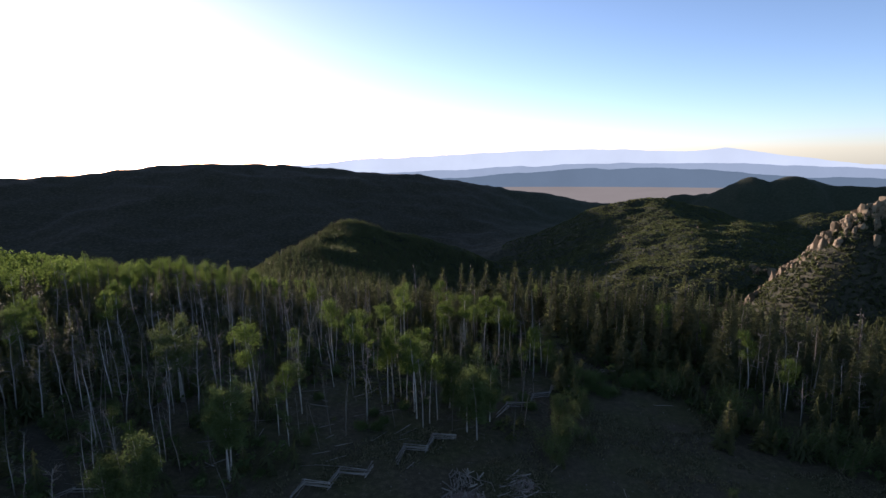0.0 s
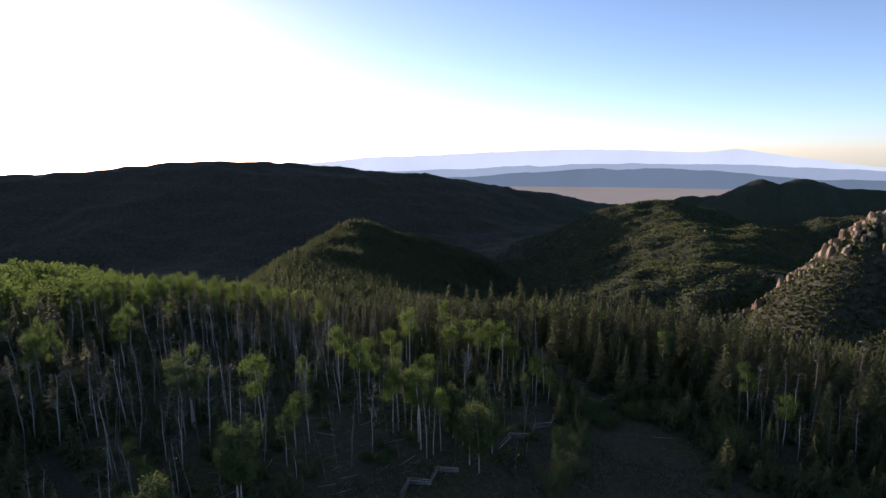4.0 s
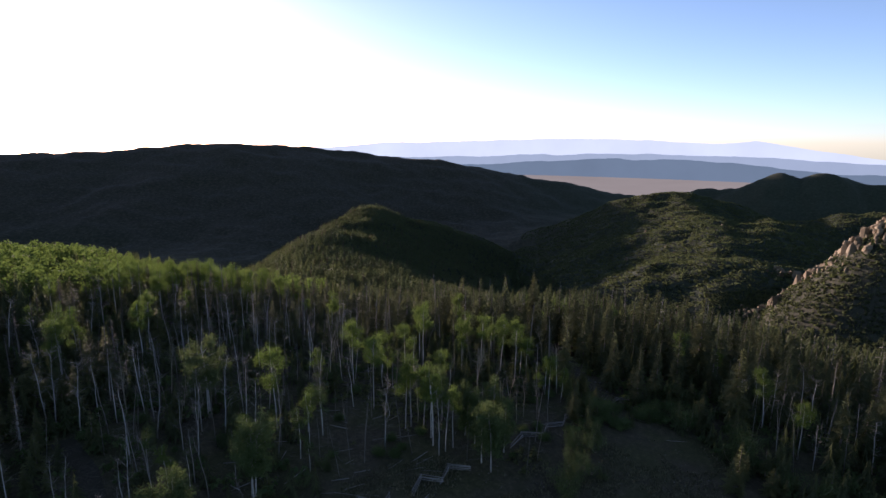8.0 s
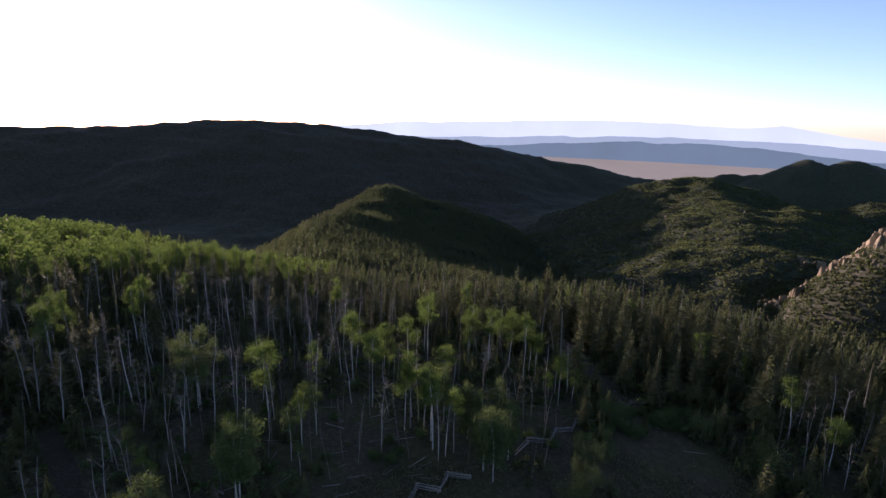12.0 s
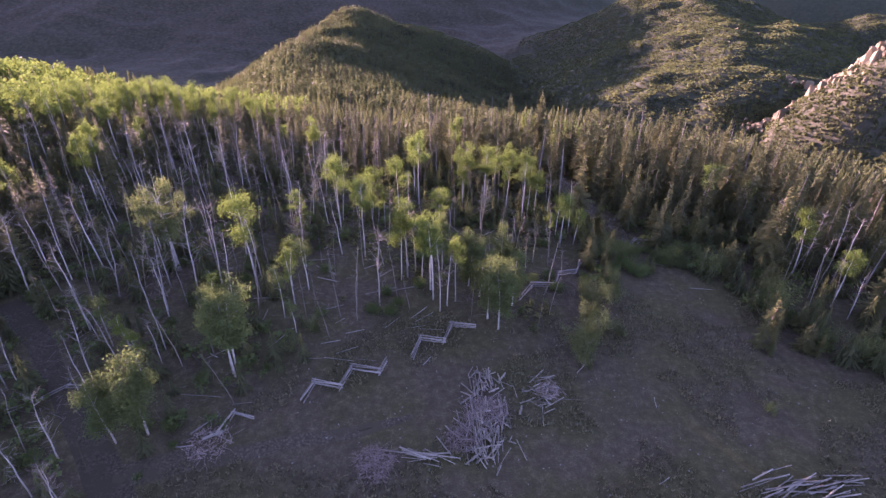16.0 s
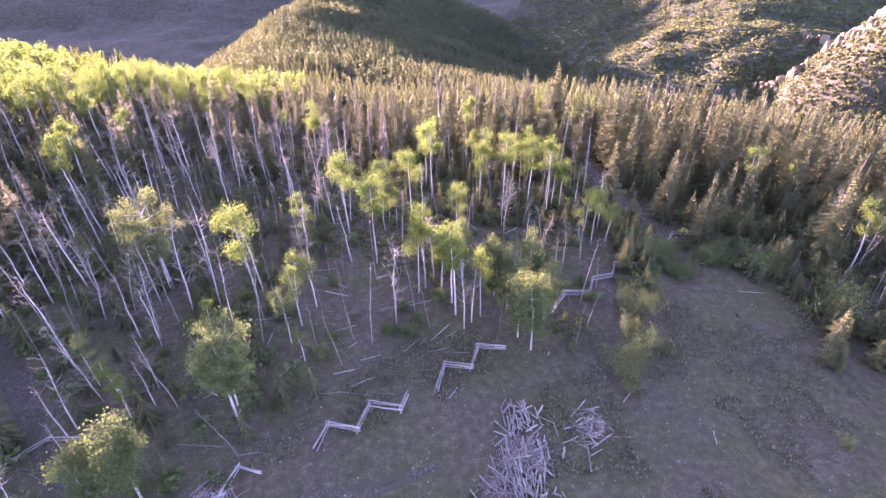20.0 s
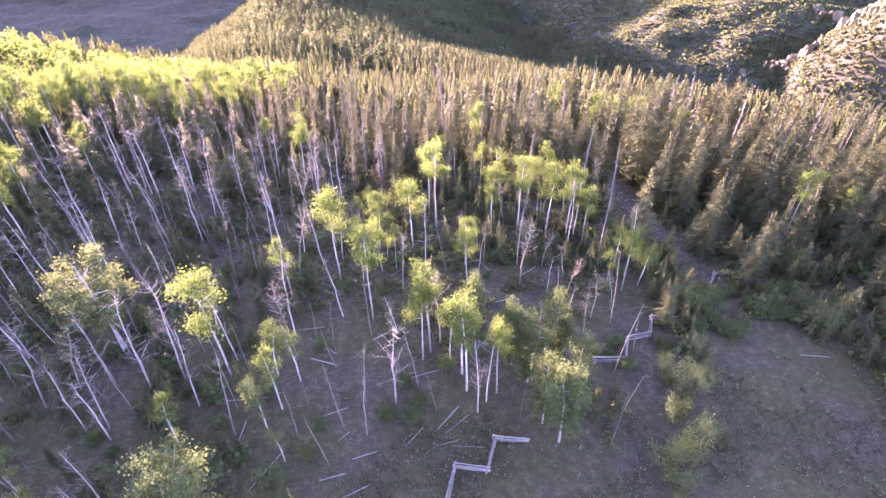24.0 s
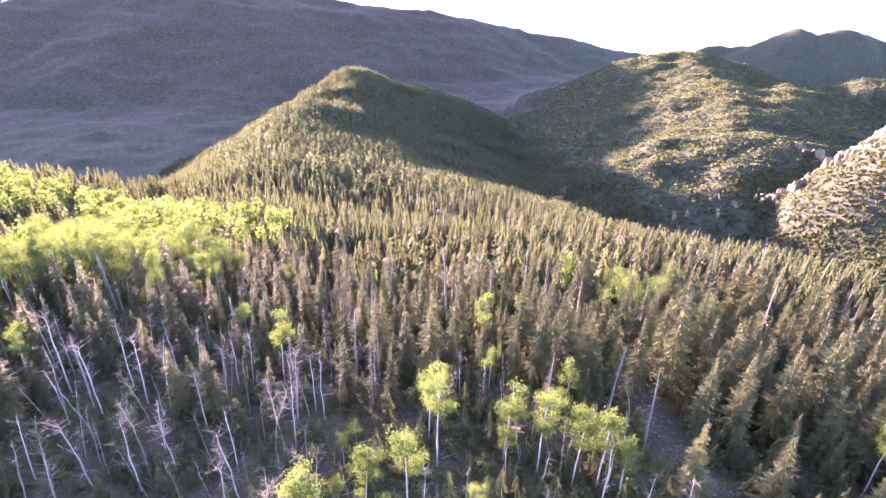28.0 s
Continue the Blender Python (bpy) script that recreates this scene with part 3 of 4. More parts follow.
def plant(kind, x, y, h, r, turn=None, lean=0.0):
    """Stands one tree of a kind on the ground at (x, y), h metres high."""
    e, h0 = kind
    s = h / h0
    z = ground_z(x, y) - 0.06
    a = r.uniform(0, 2 * math.pi) if turn is None else turn
    la = r.uniform(0, 2 * math.pi)
    wide = s * r.uniform(0.9, 1.12)
    m = Matrix.Translation((x, y, z)) @ Matrix.Rotation(lean, 4, Vector((math.cos(la), math.sin(la), 0))) @ Matrix.Rotation(a, 4, "Z")
    if e.name in USED:
        ob = copy_thing(e, m)
        ob.matrix_basis = m @ Matrix.Diagonal((wide, wide, s, 1))
    else:
        USED.add(e.name)
        ob = e
        ob.matrix_basis = m @ Matrix.Diagonal((wide, wide, s, 1))
    return ob


# ---- the kinds of tree ----
ASPENS = [make_aspen(13, 21 + i, 0.67, 1.6 + 0.12 * (i % 3), amount=3800) for i in range(5)]
ASPENS_LOW = [make_aspen(9, 41 + i, 0.52, 1.05, (M_ASPEN_DULL, M_ASPEN, M_ASPEN)[i], 2100, "small aspen with a grey-green crown over a white trunk") for i in range(3)]
ASPENS_DULL = [make_broad(10.5, 61 + i, 1.75, M_ASPEN_DULL, "full leafy aspen with a dark green crown", "leafy_aspen", 1, 0.22) for i in range(3)]
GROVE = [make_aspen(12, 71 + i, 0.4, 1.9, amount=3600, label="bright green aspen with a full crown in the grove") for i in range(4)]
SNAGS = [make_snag(12, 81 + i) for i in range(5)]
POLES = [make_snag(12, 101 + i, 6, M_GREY, "thin bare aspen pole, dead at the top", 0.6, False, 0.0038) for i in range(4)]
RUSTY = [make_snag(8, 121 + i, 30, M_BROWNWOOD, "small dead aspen with rust-brown twiggy crown", 0.5) for i in range(2)]
SPRUCES = [make_conifer(15, 141 + i, 2.15 + 0.25 * i) for i in range(4)]
FIRS = [make_conifer(13, 161 + i, 2.6, M_OLIVE, "olive-green fir with full boughs", "fir_tree", 0.06) for i in range(3)]
YOUNG = [make_conifer(4.5, 181 + i, 1.35, M_OLIVE, "young bushy fir at the edge of the clearing", "young_fir", 0.03, 0.24, 10, "young firs") for i in range(3)]
DEAD_SPRUCES = [make_dead_conifer(14, 201 + i) for i in range(3)]
DEAD_RUST = [make_dead_conifer(13, 221 + i, "dying spruce with brown needles", M_RUST) for i in range(2)]
BUSHES = [make_bush(1.6, 241 + i, 1.0, M_ASPEN_DULL, "low green bush of leafy stems") for i in range(3)]
SAPLINGS = [make_bush(5.0, 281 + i, 0.8, M_BROAD, "slender leafy aspen sapling beside the rail fence", "aspen_sapling", "tree") for i in range(3)]
THICKETS = [make_bush(4.5, 261 + i, 1.7, M_ASPEN_DULL, "thick leafy young aspen clump at the clearing edge", "aspen_thicket", "tree") for i in range(3)]

# ---- single trees round the clearing: x, y, height ----
rt = np.random.RandomState(5)
for k, (x, y, h) in enumerate([
        (-16.2, 90.4, 14.6), (-21.3, 97.2, 14.8), (-31.0, 80.6, 15.3), (0.2, 115.2, 13.8), (-10.0, 118.5, 12.5), (-8.7, 113.3, 15.4),
        (8.7, 111.2, 13.6), (6.6, 119.0, 10.6), (13.0, 110.8, 11.0), (12.1, 111.6, 14.3), (4.4, 113.0, 13.8), (17.3, 97.5, 10.5),
        (-12.0, 106.4, 12.7), (-5.0, 82.0, 13.4), (-4.5, 79.6, 15.0), (-8.7, 85.0, 13.6), (14.2, 109.4, 10.3), (-9.6, 84.0, 11.8), (-6.4, 84.2, 10.3),
        (56.2, 92.5, 12.0), (57.2, 83.2, 10.5), (-1.2, 79.4, 11.0)]):
    plant(ASPENS[k % 5], x, y, h, rt)
for k, (x, y, h) in enumerate([
        (-33.7, 52.9, 10.7), (-36.4, 51.6, 9.7), (-40.1, 63.1, 7.8), (-44.2, 65.6, 8.3), (-25.8, 80.9, 8.7), (-24.2, 76.4, 10.0), (-23.1, 80.2, 9.4),
        (-2.3, 106.4, 6.2), (-33.4, 72.0, 8.4), (-24.8, 73.3, 8.7), (-38.3, 61.0, 6.8), (-27.2, 93.8, 10.5), (-22.5, 70.5, 6.0)]):
    plant((ASPENS_DULL if k < 2 else ASPENS_LOW)[k % 3], x, y, h, rt)
for k, (x, y, h) in enumerate([(4.8, 73.4, 10.9), (2.4, 81.0, 9.6), (5.9, 84.2, 10.4), (3.4, 75.6, 9.5), (0.8, 83.6, 10.0), (7.2, 79.0, 9.0), (-3.4, 88.0, 9.5)]):
    plant(ASPENS_DULL[k % 3], x, y, h, rt)
for k, (x, y, h) in enumerate([
        (-12.2, 77.4, 12.7), (-3.4, 76.8, 11.6), (-2.4, 78.2, 9.0), (-48.7, 68.4, 13.5), (-42.6, 63.4, 8.7), (-43.4, 58.6, 8.2), (-43.5, 59.9, 9.6),
        (-42.9, 56.9, 5.6), (-43.3, 73.2, 9.6), (-40.4, 48.9, 9.4), (-51.8, 57.7, 7.8), (-50.7, 58.1, 8.0), (-41.0, 73.5, 11.0), (-40.3, 72.2, 9.6),
        (-38.8, 78.3, 14.0), (-36.0, 80.1, 13.0), (-37.7, 65.7, 8.5), (20.0, 104.0, 11.0), (11.6, 108.0, 12.0), (16.0, 106.0, 10.0)]):
    plant(SNAGS[k % 5], x, y, h, rt, lean=rt.uniform(0, 0.08))
for k, (x, y, h) in enumerate([(11.7, 91.4, 8.6), (9.4, 95.9, 7.2), (-7.6, 86.5, 12.6), (7.0, 103.0, 6.8)]):
    plant(RUSTY[k % 2], x, y, h, rt)
plant(make_broad(13.2, 301, 2.7, M_ASPEN_DULL, "full round aspen with two white trunks", "aspen_pair", 3, 0.42), -27.9, 62.2, 13.2, rt)
plant(make_broad(14.5, 302, 3.6, M_BROAD, "broad olive-green tree with pale slanting trunks", "broad_tree", 2, 0.45), -43.5, 83.0, 14.5, rt)
for k, (x, y, h) in enumerate([
        (14.9, 70.0, 6.0), (16.5, 73.0, 7.5), (17.6, 76.2, 6.2), (15.6, 67.4, 3.8), (19.5, 79.0, 6.8), (20.6, 74.9, 5.0), (22.0, 82.5, 5.6), (18.2, 82.0, 4.6),
        (23.6, 86.0, 5.0), (40.8, 72.8, 5.6), (43.6, 75.8, 6.4), (46.8, 72.5, 5.0), (45.0, 80.5, 6.0), (24.5, 96.0, 5.2), (22.0, 100.5, 7.0), (25.5, 104.5, 7.5),
        (36.5, 107.0, 6.5), (-20.8, 71.0, 4.0), (-22.4, 66.8, 3.4), (36.2, 61.0, 2.0), (41.5, 90.0, 5.0), (44.5, 92.0, 6.6), (44.0, 102.0, 6.6), (46.5, 101.0, 5.4), (42.0, 103.5, 5.2), (40.5, 95.5, 3.6), (37.2, 96.6, 3.2), (48.5, 87.0, 5.6), (46.0, 80.0, 4.6), (48.4, 77.0, 5.2), (50.6, 74.0, 4.4), (53.0, 71.4, 5.0), (47.6, 83.6, 5.8), (51.6, 78.8, 6.0), (56.0, 73.2, 5.6), (44.0, 86.2, 4.0), (55.0, 67.0, 3.8), (58.5, 69.0, 5.2)]):
    h = h * 0.78 if x < 25 else h
    plant(SAPLINGS[k % 3] if x < 25 else (THICKETS + YOUNG)[k % 6], x, y, h, rt)
    for j in range(2):
        plant((SAPLINGS + YOUNG if x < 25 else YOUNG + FIRS)[(k + j) % 6], x + rt.uniform(0, 1.8), y + rt.normal(0, 0.9), h * rt.uniform(0.45, 0.8), rt)
for k, (x, y, h) in enumerate([(40.6, 104.6, 13.5), (29.5, 122.5, 16.0), (40.0, 118.0, 10.5), (50.1, 117.0, 17.0), (36.5, 113.5, 12.0), (-28.2, 161.3, 15.5), (-24.0, 158.0, 15.0),
                               (46.0, 108.0, 14.0), (35.2, 99.2, 13.5), (33.0, 128.0, 15.0), (7.4, 133.7, 18.0), (10.0, 136.5, 14.0), (8.3, 149.0, 16.5), (24.9, 146.7, 18.6), (27.6, 145.0, 17.6), (22.4, 149.6, 14.0),
                               (33.3, 145.1, 18.6), (37.7, 144.0, 19.0), (35.6, 148.0, 15.0), (45.1, 141.8, 15.5), (48.0, 143.6, 13.0), (55.7, 138.0, 18.2), (58.4, 140.5, 15.0), (-1.4, 149.0, 13.4), (63.0, 133.0, 16.5)]):
    plant(SPRUCES[k % 4], x, y, h, rt)

# ---- the forest round them ----
CLEARING = [(-36, 40), (-27.5, 52), (-25, 57), (-21.5, 64), (-13, 73), (-2, 77), (9, 72), (15, 79), (25, 88), (27, 100), (21, 118), (24, 140), (29, 140), (29.5, 116), (31.5, 107),
            (33.5, 98), (38.5, 91), (42.5, 83.5), (47, 72), (62, 62), (62, 20), (-40, 20)]


def inside(x, y, poly):
    hit = False
    for (ax, ay), (bx, by) in zip(poly, poly[1:] + poly[:1]):
        if (ay > y) != (by > y) and x < (bx - ax) * (y - ay) / (by - ay) + ax:
            hit = not hit
    return hit


taken = {}
ROAD = [(-62.5, 73.0), (-53, 65.4), (-47.2, 59.6), (-42.0, 54.4), (-37.2, 49.6), (-32, 44), (-26, 34)]


def by_road(x, y, gap=2.4):
    """True on the dirt track and its verge."""
    for (ax, ay), (bx, by) in zip(ROAD[:-1], ROAD[1:]):
        ux, uy = bx - ax, by - ay
        k = min(1, max(0, ((x - ax) * ux + (y - ay) * uy) / (ux * ux + uy * uy)))
        if math.hypot(x - ax - k * ux, y - ay - k * uy) < gap:
            return True
    return False




def free(x, y, gap):
    """True where no other stem stands within the gap."""
    i, j = int(x // 4), int(y // 4)
    for a in range(i - 1, i + 2):
        for b in range(j - 1, j + 2):
            for px, py in taken.get((a, b), ()):
                if (px - x) ** 2 + (py - y) ** 2 < gap * gap:
                    return False
    return True


def take(x, y):
    taken.setdefault((int(x // 4), int(y // 4)), []).append((x, y))


for ob in list(scene.objects):
    if ob.parent is None and ob.type == "EMPTY":
        take(ob.location.x, ob.location.y)


def in_grove(x, y):
    """The bright aspen grove on the slope."""
    return (y > 138 + (x + 92) * 0.8) & (x < -58) & (y < 245) & (x > -200)


ra = np.random.RandomState(77)
for n in range(5200):
    x, y = ra.uniform(-100, 95), ra.uniform(30, 178)
    if inside(x, y, CLEARING) or by_road(x, y):
        continue
    pick = ra.rand()
    h = ra.uniform(0.75, 1.15)
    if -24 < x < 20 and 64 < y < 124:      # open stand, already planted
        if pick < 0.3 and free(x, y, 2.0):
            plant((POLES + SNAGS + RUSTY + ASPENS)[n % 16 if y > 88 else n % 4], x, y, ra.uniform(5.5, 11.5), ra, lean=ra.uniform(0, 0.17))
            take(x, y)
        continue
    if x < 16 and y < 130:
        if not free(x, y, 2.2) or (x > -48 and y < 84 and pick > 0.45):
            continue
        if x > -56 and y < 70:
            if pick < 0.2:
                plant((POLES + SNAGS)[n % 9], x, y, 9 * h, ra, lean=ra.uniform(0, 0.13))
            else:
                plant((YOUNG + SPRUCES)[n % 7], x, y, ra.uniform(2.0, 4.8), ra)
            take(x, y)
            continue
        if -64 < x < -14 and 72 < y < 131 and 0.22 < pick < 0.58:
            plant((POLES + SNAGS + RUSTY)[n % 11], x, y, 11.0 * h, ra, lean=ra.uniform(0, 0.16))
        elif pick < 0.22:
            plant((POLES + SNAGS)[n % 9], x, y, 12 * h, ra, lean=ra.uniform(0, 0.13))
        elif pick < 0.31:
            plant((ASPENS + ASPENS_LOW)[n % 8], x, y, 13 * h, ra)
        elif pick < 0.66:
            plant((YOUNG + FIRS)[n % 6], x, y, ra.uniform(3.0, 7.0), ra)
        else:
            plant((SPRUCES + DEAD_RUST + FIRS)[n % 9], x, y, (12 if y > 118 or x < -64 else 6) * h, ra)
        take(x, y)
    elif in_grove(x, y):
        if not free(x, y, 3.3):
            continue
        plant(GROVE[n % 4], x, y, 12.5 * h, ra)
        take(x, y)
    elif 14 < x < 46 and 160 < y < 178 and pick < 0.45:
        if free(x, y, 3.0):
            plant(GROVE[n % 4], x, y, 12 * h, ra)
            take(x, y)
    else:
        if not free(x, y, 4.1 if x > 15 else 3.3):
            continue
        h = ra.uniform(0.45, 1.16) * (1.28 if x > -8 and y > 118 else 1.0)
        patch = lattice(np.array([x / 17.0]), np.array([y / 17.0]))[0]
        if pick < 0.06 + (0.2 if x < 24 else 0.09) * (patch > 0.05):
            plant(DEAD_SPRUCES[n % 3], x, y, 14 * h, ra, lean=ra.uniform(0, 0.06))
        elif pick < (0.2 if x < 24 else 0.1) + 0.14 * (patch > 0.05):
            plant(DEAD_RUST[n % 2], x, y, 13 * h, ra)
        elif pick < (0.33 if x < 16 else 0.16) and x < 60 and patch < 0:
            plant(ASPENS[n % 5], x, y, min(13 * h, 13.5), ra)
        else:
            plant((SPRUCES + FIRS)[n % 7], x, y, 14 * h, ra)
        take(x, y)
for n in range(30):
    x, y = ra.uniform(52, 76), ra.uniform(78, 100)
    if free(x, y, 1.3):
        plant((POLES + SNAGS + POLES)[n % 13], x, y, ra.uniform(8, 12), ra, lean=ra.uniform(0, 0.1))
        take(x, y)
for n in range(900):
    x, y = ra.uniform(-60, 60), ra.uniform(44, 120)
    if inside(x, y, CLEARING) or by_road(x, y, 2.0) or not free(x, y, 0.9) or ra.rand() > 0.3:
        continue
    plant(BUSHES[n % 3], x, y, ra.uniform(0.7, 1.9), ra)

for n in range(170):
    x, y = ra.uniform(21.0, 27), ra.uniform(90, 130)
    if inside(x, y, CLEARING) or not free(x, y, 1.2):
        continue
    plant((THICKETS + YOUNG)[n % 6], x, y, ra.uniform(2.2, 4.6), ra)
    take(x, y)

for n in range(120):
    x, y = ra.uniform(24.5, 39), ra.uniform(88.5, 99)
    if (x > 33.5 and y < 91) or not free(x, y, 0.8) or ra.rand() < (97.5 - y) / 14:
        continue
    plant((BUSHES + YOUNG + THICKETS)[n % 9], x, y, ra.uniform(0.9, 2.6), ra)
    take(x, y)

# ---- the forest farther off, one sheet of trees for each kind ----
def low_conifer(r, h, radius, whorls=6, per=5, wide=0.5):
    s = Shape()
    for i in range(whorls):
        k = i / whorls
        for j in range(per):
            a = 2 * math.pi * (j + r.uniform(-0.3, 0.3)) / per + i
            L = radius * (1 - k) ** 0.8 * r.uniform(0.65, 1.2)
            z = h * (0.1 + 0.82 * k) + r.uniform(-0.3, 0.3)
            o, sd = np.array([math.cos(a), math.sin(a), 0]), np.array([-math.sin(a), math.cos(a), 0])
            w = wide * L
            s.add([(0, 0, z + 0.1 * h), o * L * 0.75 + sd * w + np.array([0, 0, z - 0.15 * L]), o * L + np.array([0, 0, z - 0.42 * L]), o * L * 0.75 - sd * w + np.array([0, 0, z - 0.15 * L])],
                  [(0, 1, 2), (0, 2, 3)])
    s.add([(-0.16, 0, 0.4 * h), (0.16, 0, 0.4 * h), (0, 0, h)], [(0, 1, 2)])
    return s


def low_aspen(r, h, radius, n=120):
    s = Shape()
    q = r.normal(size=(n, 3))
    q /= np.linalg.norm(q, axis=1, keepdims=True)
    s.flakes(np.array([0, 0, h * 0.72]) + q * np.array([radius, radius, h * 0.26]) * r.uniform(0.45, 1.0, (n, 1)), 0.36, r, 0.2)
    s.tube(np.array([(0, 0, -0.2), (0.1, 0, h * 0.4), (0, 0.1, h * 0.8)]), [0.14, 0.11, 0.05], 4, False)
    return s


def low_shrub(r, h, radius, n=9, leaf=0.62):
    s = Shape()
    q = r.normal(size=(n, 3))
    q /= np.linalg.norm(q, axis=1, keepdims=True)
    q[:, 2] = np.abs(q[:, 2])
    s.flakes(np.array([0, 0, h * 0.35]) + q * np.array([radius, radius, h * 0.5]) * (0.75 if n < 20 else r.uniform(0.4, 1.0, (n, 1))), radius * leaf, r, 0.3, 0.8)
    return s


def low_dead(r, h):
    s = Shape()
    s.tube(np.array([(0, 0, -0.2), (0.1, 0, h * 0.5), (0.2, 0.1, h)]), [0.12, 0.08, 0.02], 3, False)
    for i in range(10):
        a, z = r.uniform(0, 6.28), h * r.uniform(0.25, 0.9)
        o = np.array([math.cos(a), math.sin(a), 0])
        L = 1.5 * (1 - z / h) + 0.4
        s.add([(0, 0, z), o * L + np.array([0, 0, z - 0.3 * L]), o * L * 0.9 + np.array([0, 0, z - 0.3 * L - 0.12]), (0, 0, z - 0.14)], [(0, 1, 2, 3)])
    return s


def sow(name, label, category, shapes, places, sizes, material, seed):
    """Joins many small plants at their places into one mesh."""
    r = np.random.RandomState(seed)
    zz = height(places[:, 0], places[:, 1])
    which = r.randint(len(shapes), size=len(places))
    V, Fq, n = [], [], 0
    for j, shape in enumerate(shapes):
        idx = np.nonzero(which == j)[0]
        if not len(idx):
            continue
        v = np.concatenate(shape.v)
        a, k = r.uniform(0, 6.28, len(idx)), sizes[idx]
        w = k * r.uniform(0.85, 1.2, len(idx))
        c, sn = np.cos(a)[:, None], np.sin(a)[:, None]
        V.append(np.stack([(v[:, 0] * c - v[:, 1] * sn) * w[:, None] + places[idx, 0:1], (v[:, 0] * sn + v[:, 1] * c) * w[:, None] + places[idx, 1:2],
                           v[:, 2] * k[:, None] + zz[idx, None] - 0.15], -1).reshape(-1, 3))
        off = n + np.arange(len(idx))[:, None, None] * len(v)
        for size in (3, 4):
            f = np.array([q for q in shape.f if len(q) == size])
            if len(f):
                Fq.append((f[None] + off).reshape(-1, size))
        n += len(v) * len(idx)
    ob = new(name, mesh_fast(name, np.concatenate(V), Fq, material))
    return tagged(ob, label, category, kind="stuff")


rf = np.random.RandomState(404)


def spread(count, x0, x1, y0, y1, keep):
    p = np.stack([rf.uniform(x0, x1, count), rf.uniform(y0, y1, count)], -1)
    return p[keep(p[:, 0], p[:, 1])]


def beyond(x, y):
    return ((y > 178) | (x < -100) | (x > 95))


far_all = spread(15000, -360, 330, 20, 520, lambda x, y: beyond(x, y) & (np.abs(x) < 80 + y * 0.95))
spur = spread(26000, -640, 330, 520, 1320, lambda x, y: np.abs(x + 150 + 0.17 * (y - 560)) < 400)
far_all = np.concatenate([far_all, spur])
gm = in_grove(far_all[:, 0], far_all[:, 1]) & (fbm(far_all[:, 0], far_all[:, 1], 30.0, 2) > -0.22)
kind = rf.rand(len(far_all))
conif = far_all[~gm & (kind > 0.16)]
nearer, farther = conif[conif[:, 1] < 430], conif[conif[:, 1] >= 430]
sow("conifer_forest", "dense far spruce and fir forest on the slope", "forest", [low_conifer(rf, 13, 2.5, 9, 6, 0.34) for i in range(6)], nearer, rf.uniform(0.45, 1.15, len(nearer)), M_NEEDLE, 1)
sow("spur_forest", "dark spruce forest on the spur across the canyon", "forest", [low_conifer(rf, 12, 3.0, 4, 4, 0.6) for i in range(6)], farther, rf.uniform(0.5, 1.15, len(farther)), M_NEEDLE, 10)
dead = far_all[~gm & (kind <= 0.08) & (far_all[:, 1] < 400) & (far_all[:, 0] > -60)]
sow("dead_forest", "far grey standing dead trees among the spruces", "forest", [low_dead(rf, 13) for i in range(4)], dead, rf.uniform(0.7, 1.2, len(dead)), M_GREY, 2)
rust = far_all[~gm & (kind > 0.08) & (kind <= 0.16)]
sow("dying_forest", "far brown dying spruces on the slope", "forest", [low_conifer(rf, 12, 1.5) for i in range(3)], rust, rf.uniform(0.7, 1.1, len(rust)), M_RUST, 3)
grove = far_all[gm]
sow("aspen_grove", "bright green aspen grove on the hillside", "forest", [low_aspen(rf, 12, 2.0) for i in range(5)], grove, rf.uniform(0.75, 1.15, len(grove)), M_ASPEN, 4)
shrubs = spread(150000, -420, 1250, 420, 2050, lambda x, y: (height(x, y) > -300) & (np.arctan2(x, y) > -0.4) & (np.arctan2(x, y) < 0.72) & ((x > 240 + 90 * rf.normal(size=len(x))) | (y < 1750 + 60 * rf.normal(size=len(x)))))
sow("hillside_brush", "scattered pinyon and oak brush on the far hills", "brush", [low_shrub(rf, 3.6, 2.3, 4, 0.8) for i in range(6)], shrubs, rf.uniform(0.4, 1.15, len(shrubs)), M_NEEDLE, 5)

slope = spread(9000, -230, 160, 176, 340, lambda x, y: np.abs(x) < 60 + y * 0.7)
sow("slope_brush", "low oak brush covering the slope between the trees", "brush", [low_shrub(rf, 2.0, 1.5) for i in range(4)], slope, rf.uniform(0.5, 1.25, len(slope)), M_NEEDLE, 11)

# young growth and brush under the trees
low = spread(11000, -135, 120, 40, 215, lambda x, y: (y > 60 + 0.2 * np.abs(x)) | (np.abs(x) > 50) | (x < -20))
low = np.array([q for q in low if not inside(q[0], q[1], CLEARING) and not by_road(q[0], q[1], 1.8) and not (-25 < q[0] < 21 and 72 < q[1] < 102) and free(q[0], q[1], 0.8)  and not (-62 < q[0] < -14 and q[1] < 131 and rf.rand() < 0.5)])
tall = rf.rand(len(low))
sow("forest_undergrowth", "dark young firs crowding under the tall trees", "undergrowth", [low_conifer(rf, 5.0, 1.25, 11, 8, 0.11) for i in range(5)], low[tall > 0.45], rf.uniform(0.5, 1.35, int((tall > 0.45).sum())), M_NEEDLE, 6)
sow("forest_brush", "low leafy brush under the tall trees", "undergrowth", [low_shrub(rf, 2.2, 1.3, 44, 0.2) for i in range(5)], low[tall <= 0.45], rf.uniform(0.5, 1.3, int((tall <= 0.45).sum())), M_ASPEN_DULL, 7)
crest = spread(17000, 330, 660, 420, 700, lambda x, y: height(x, y) > -215)
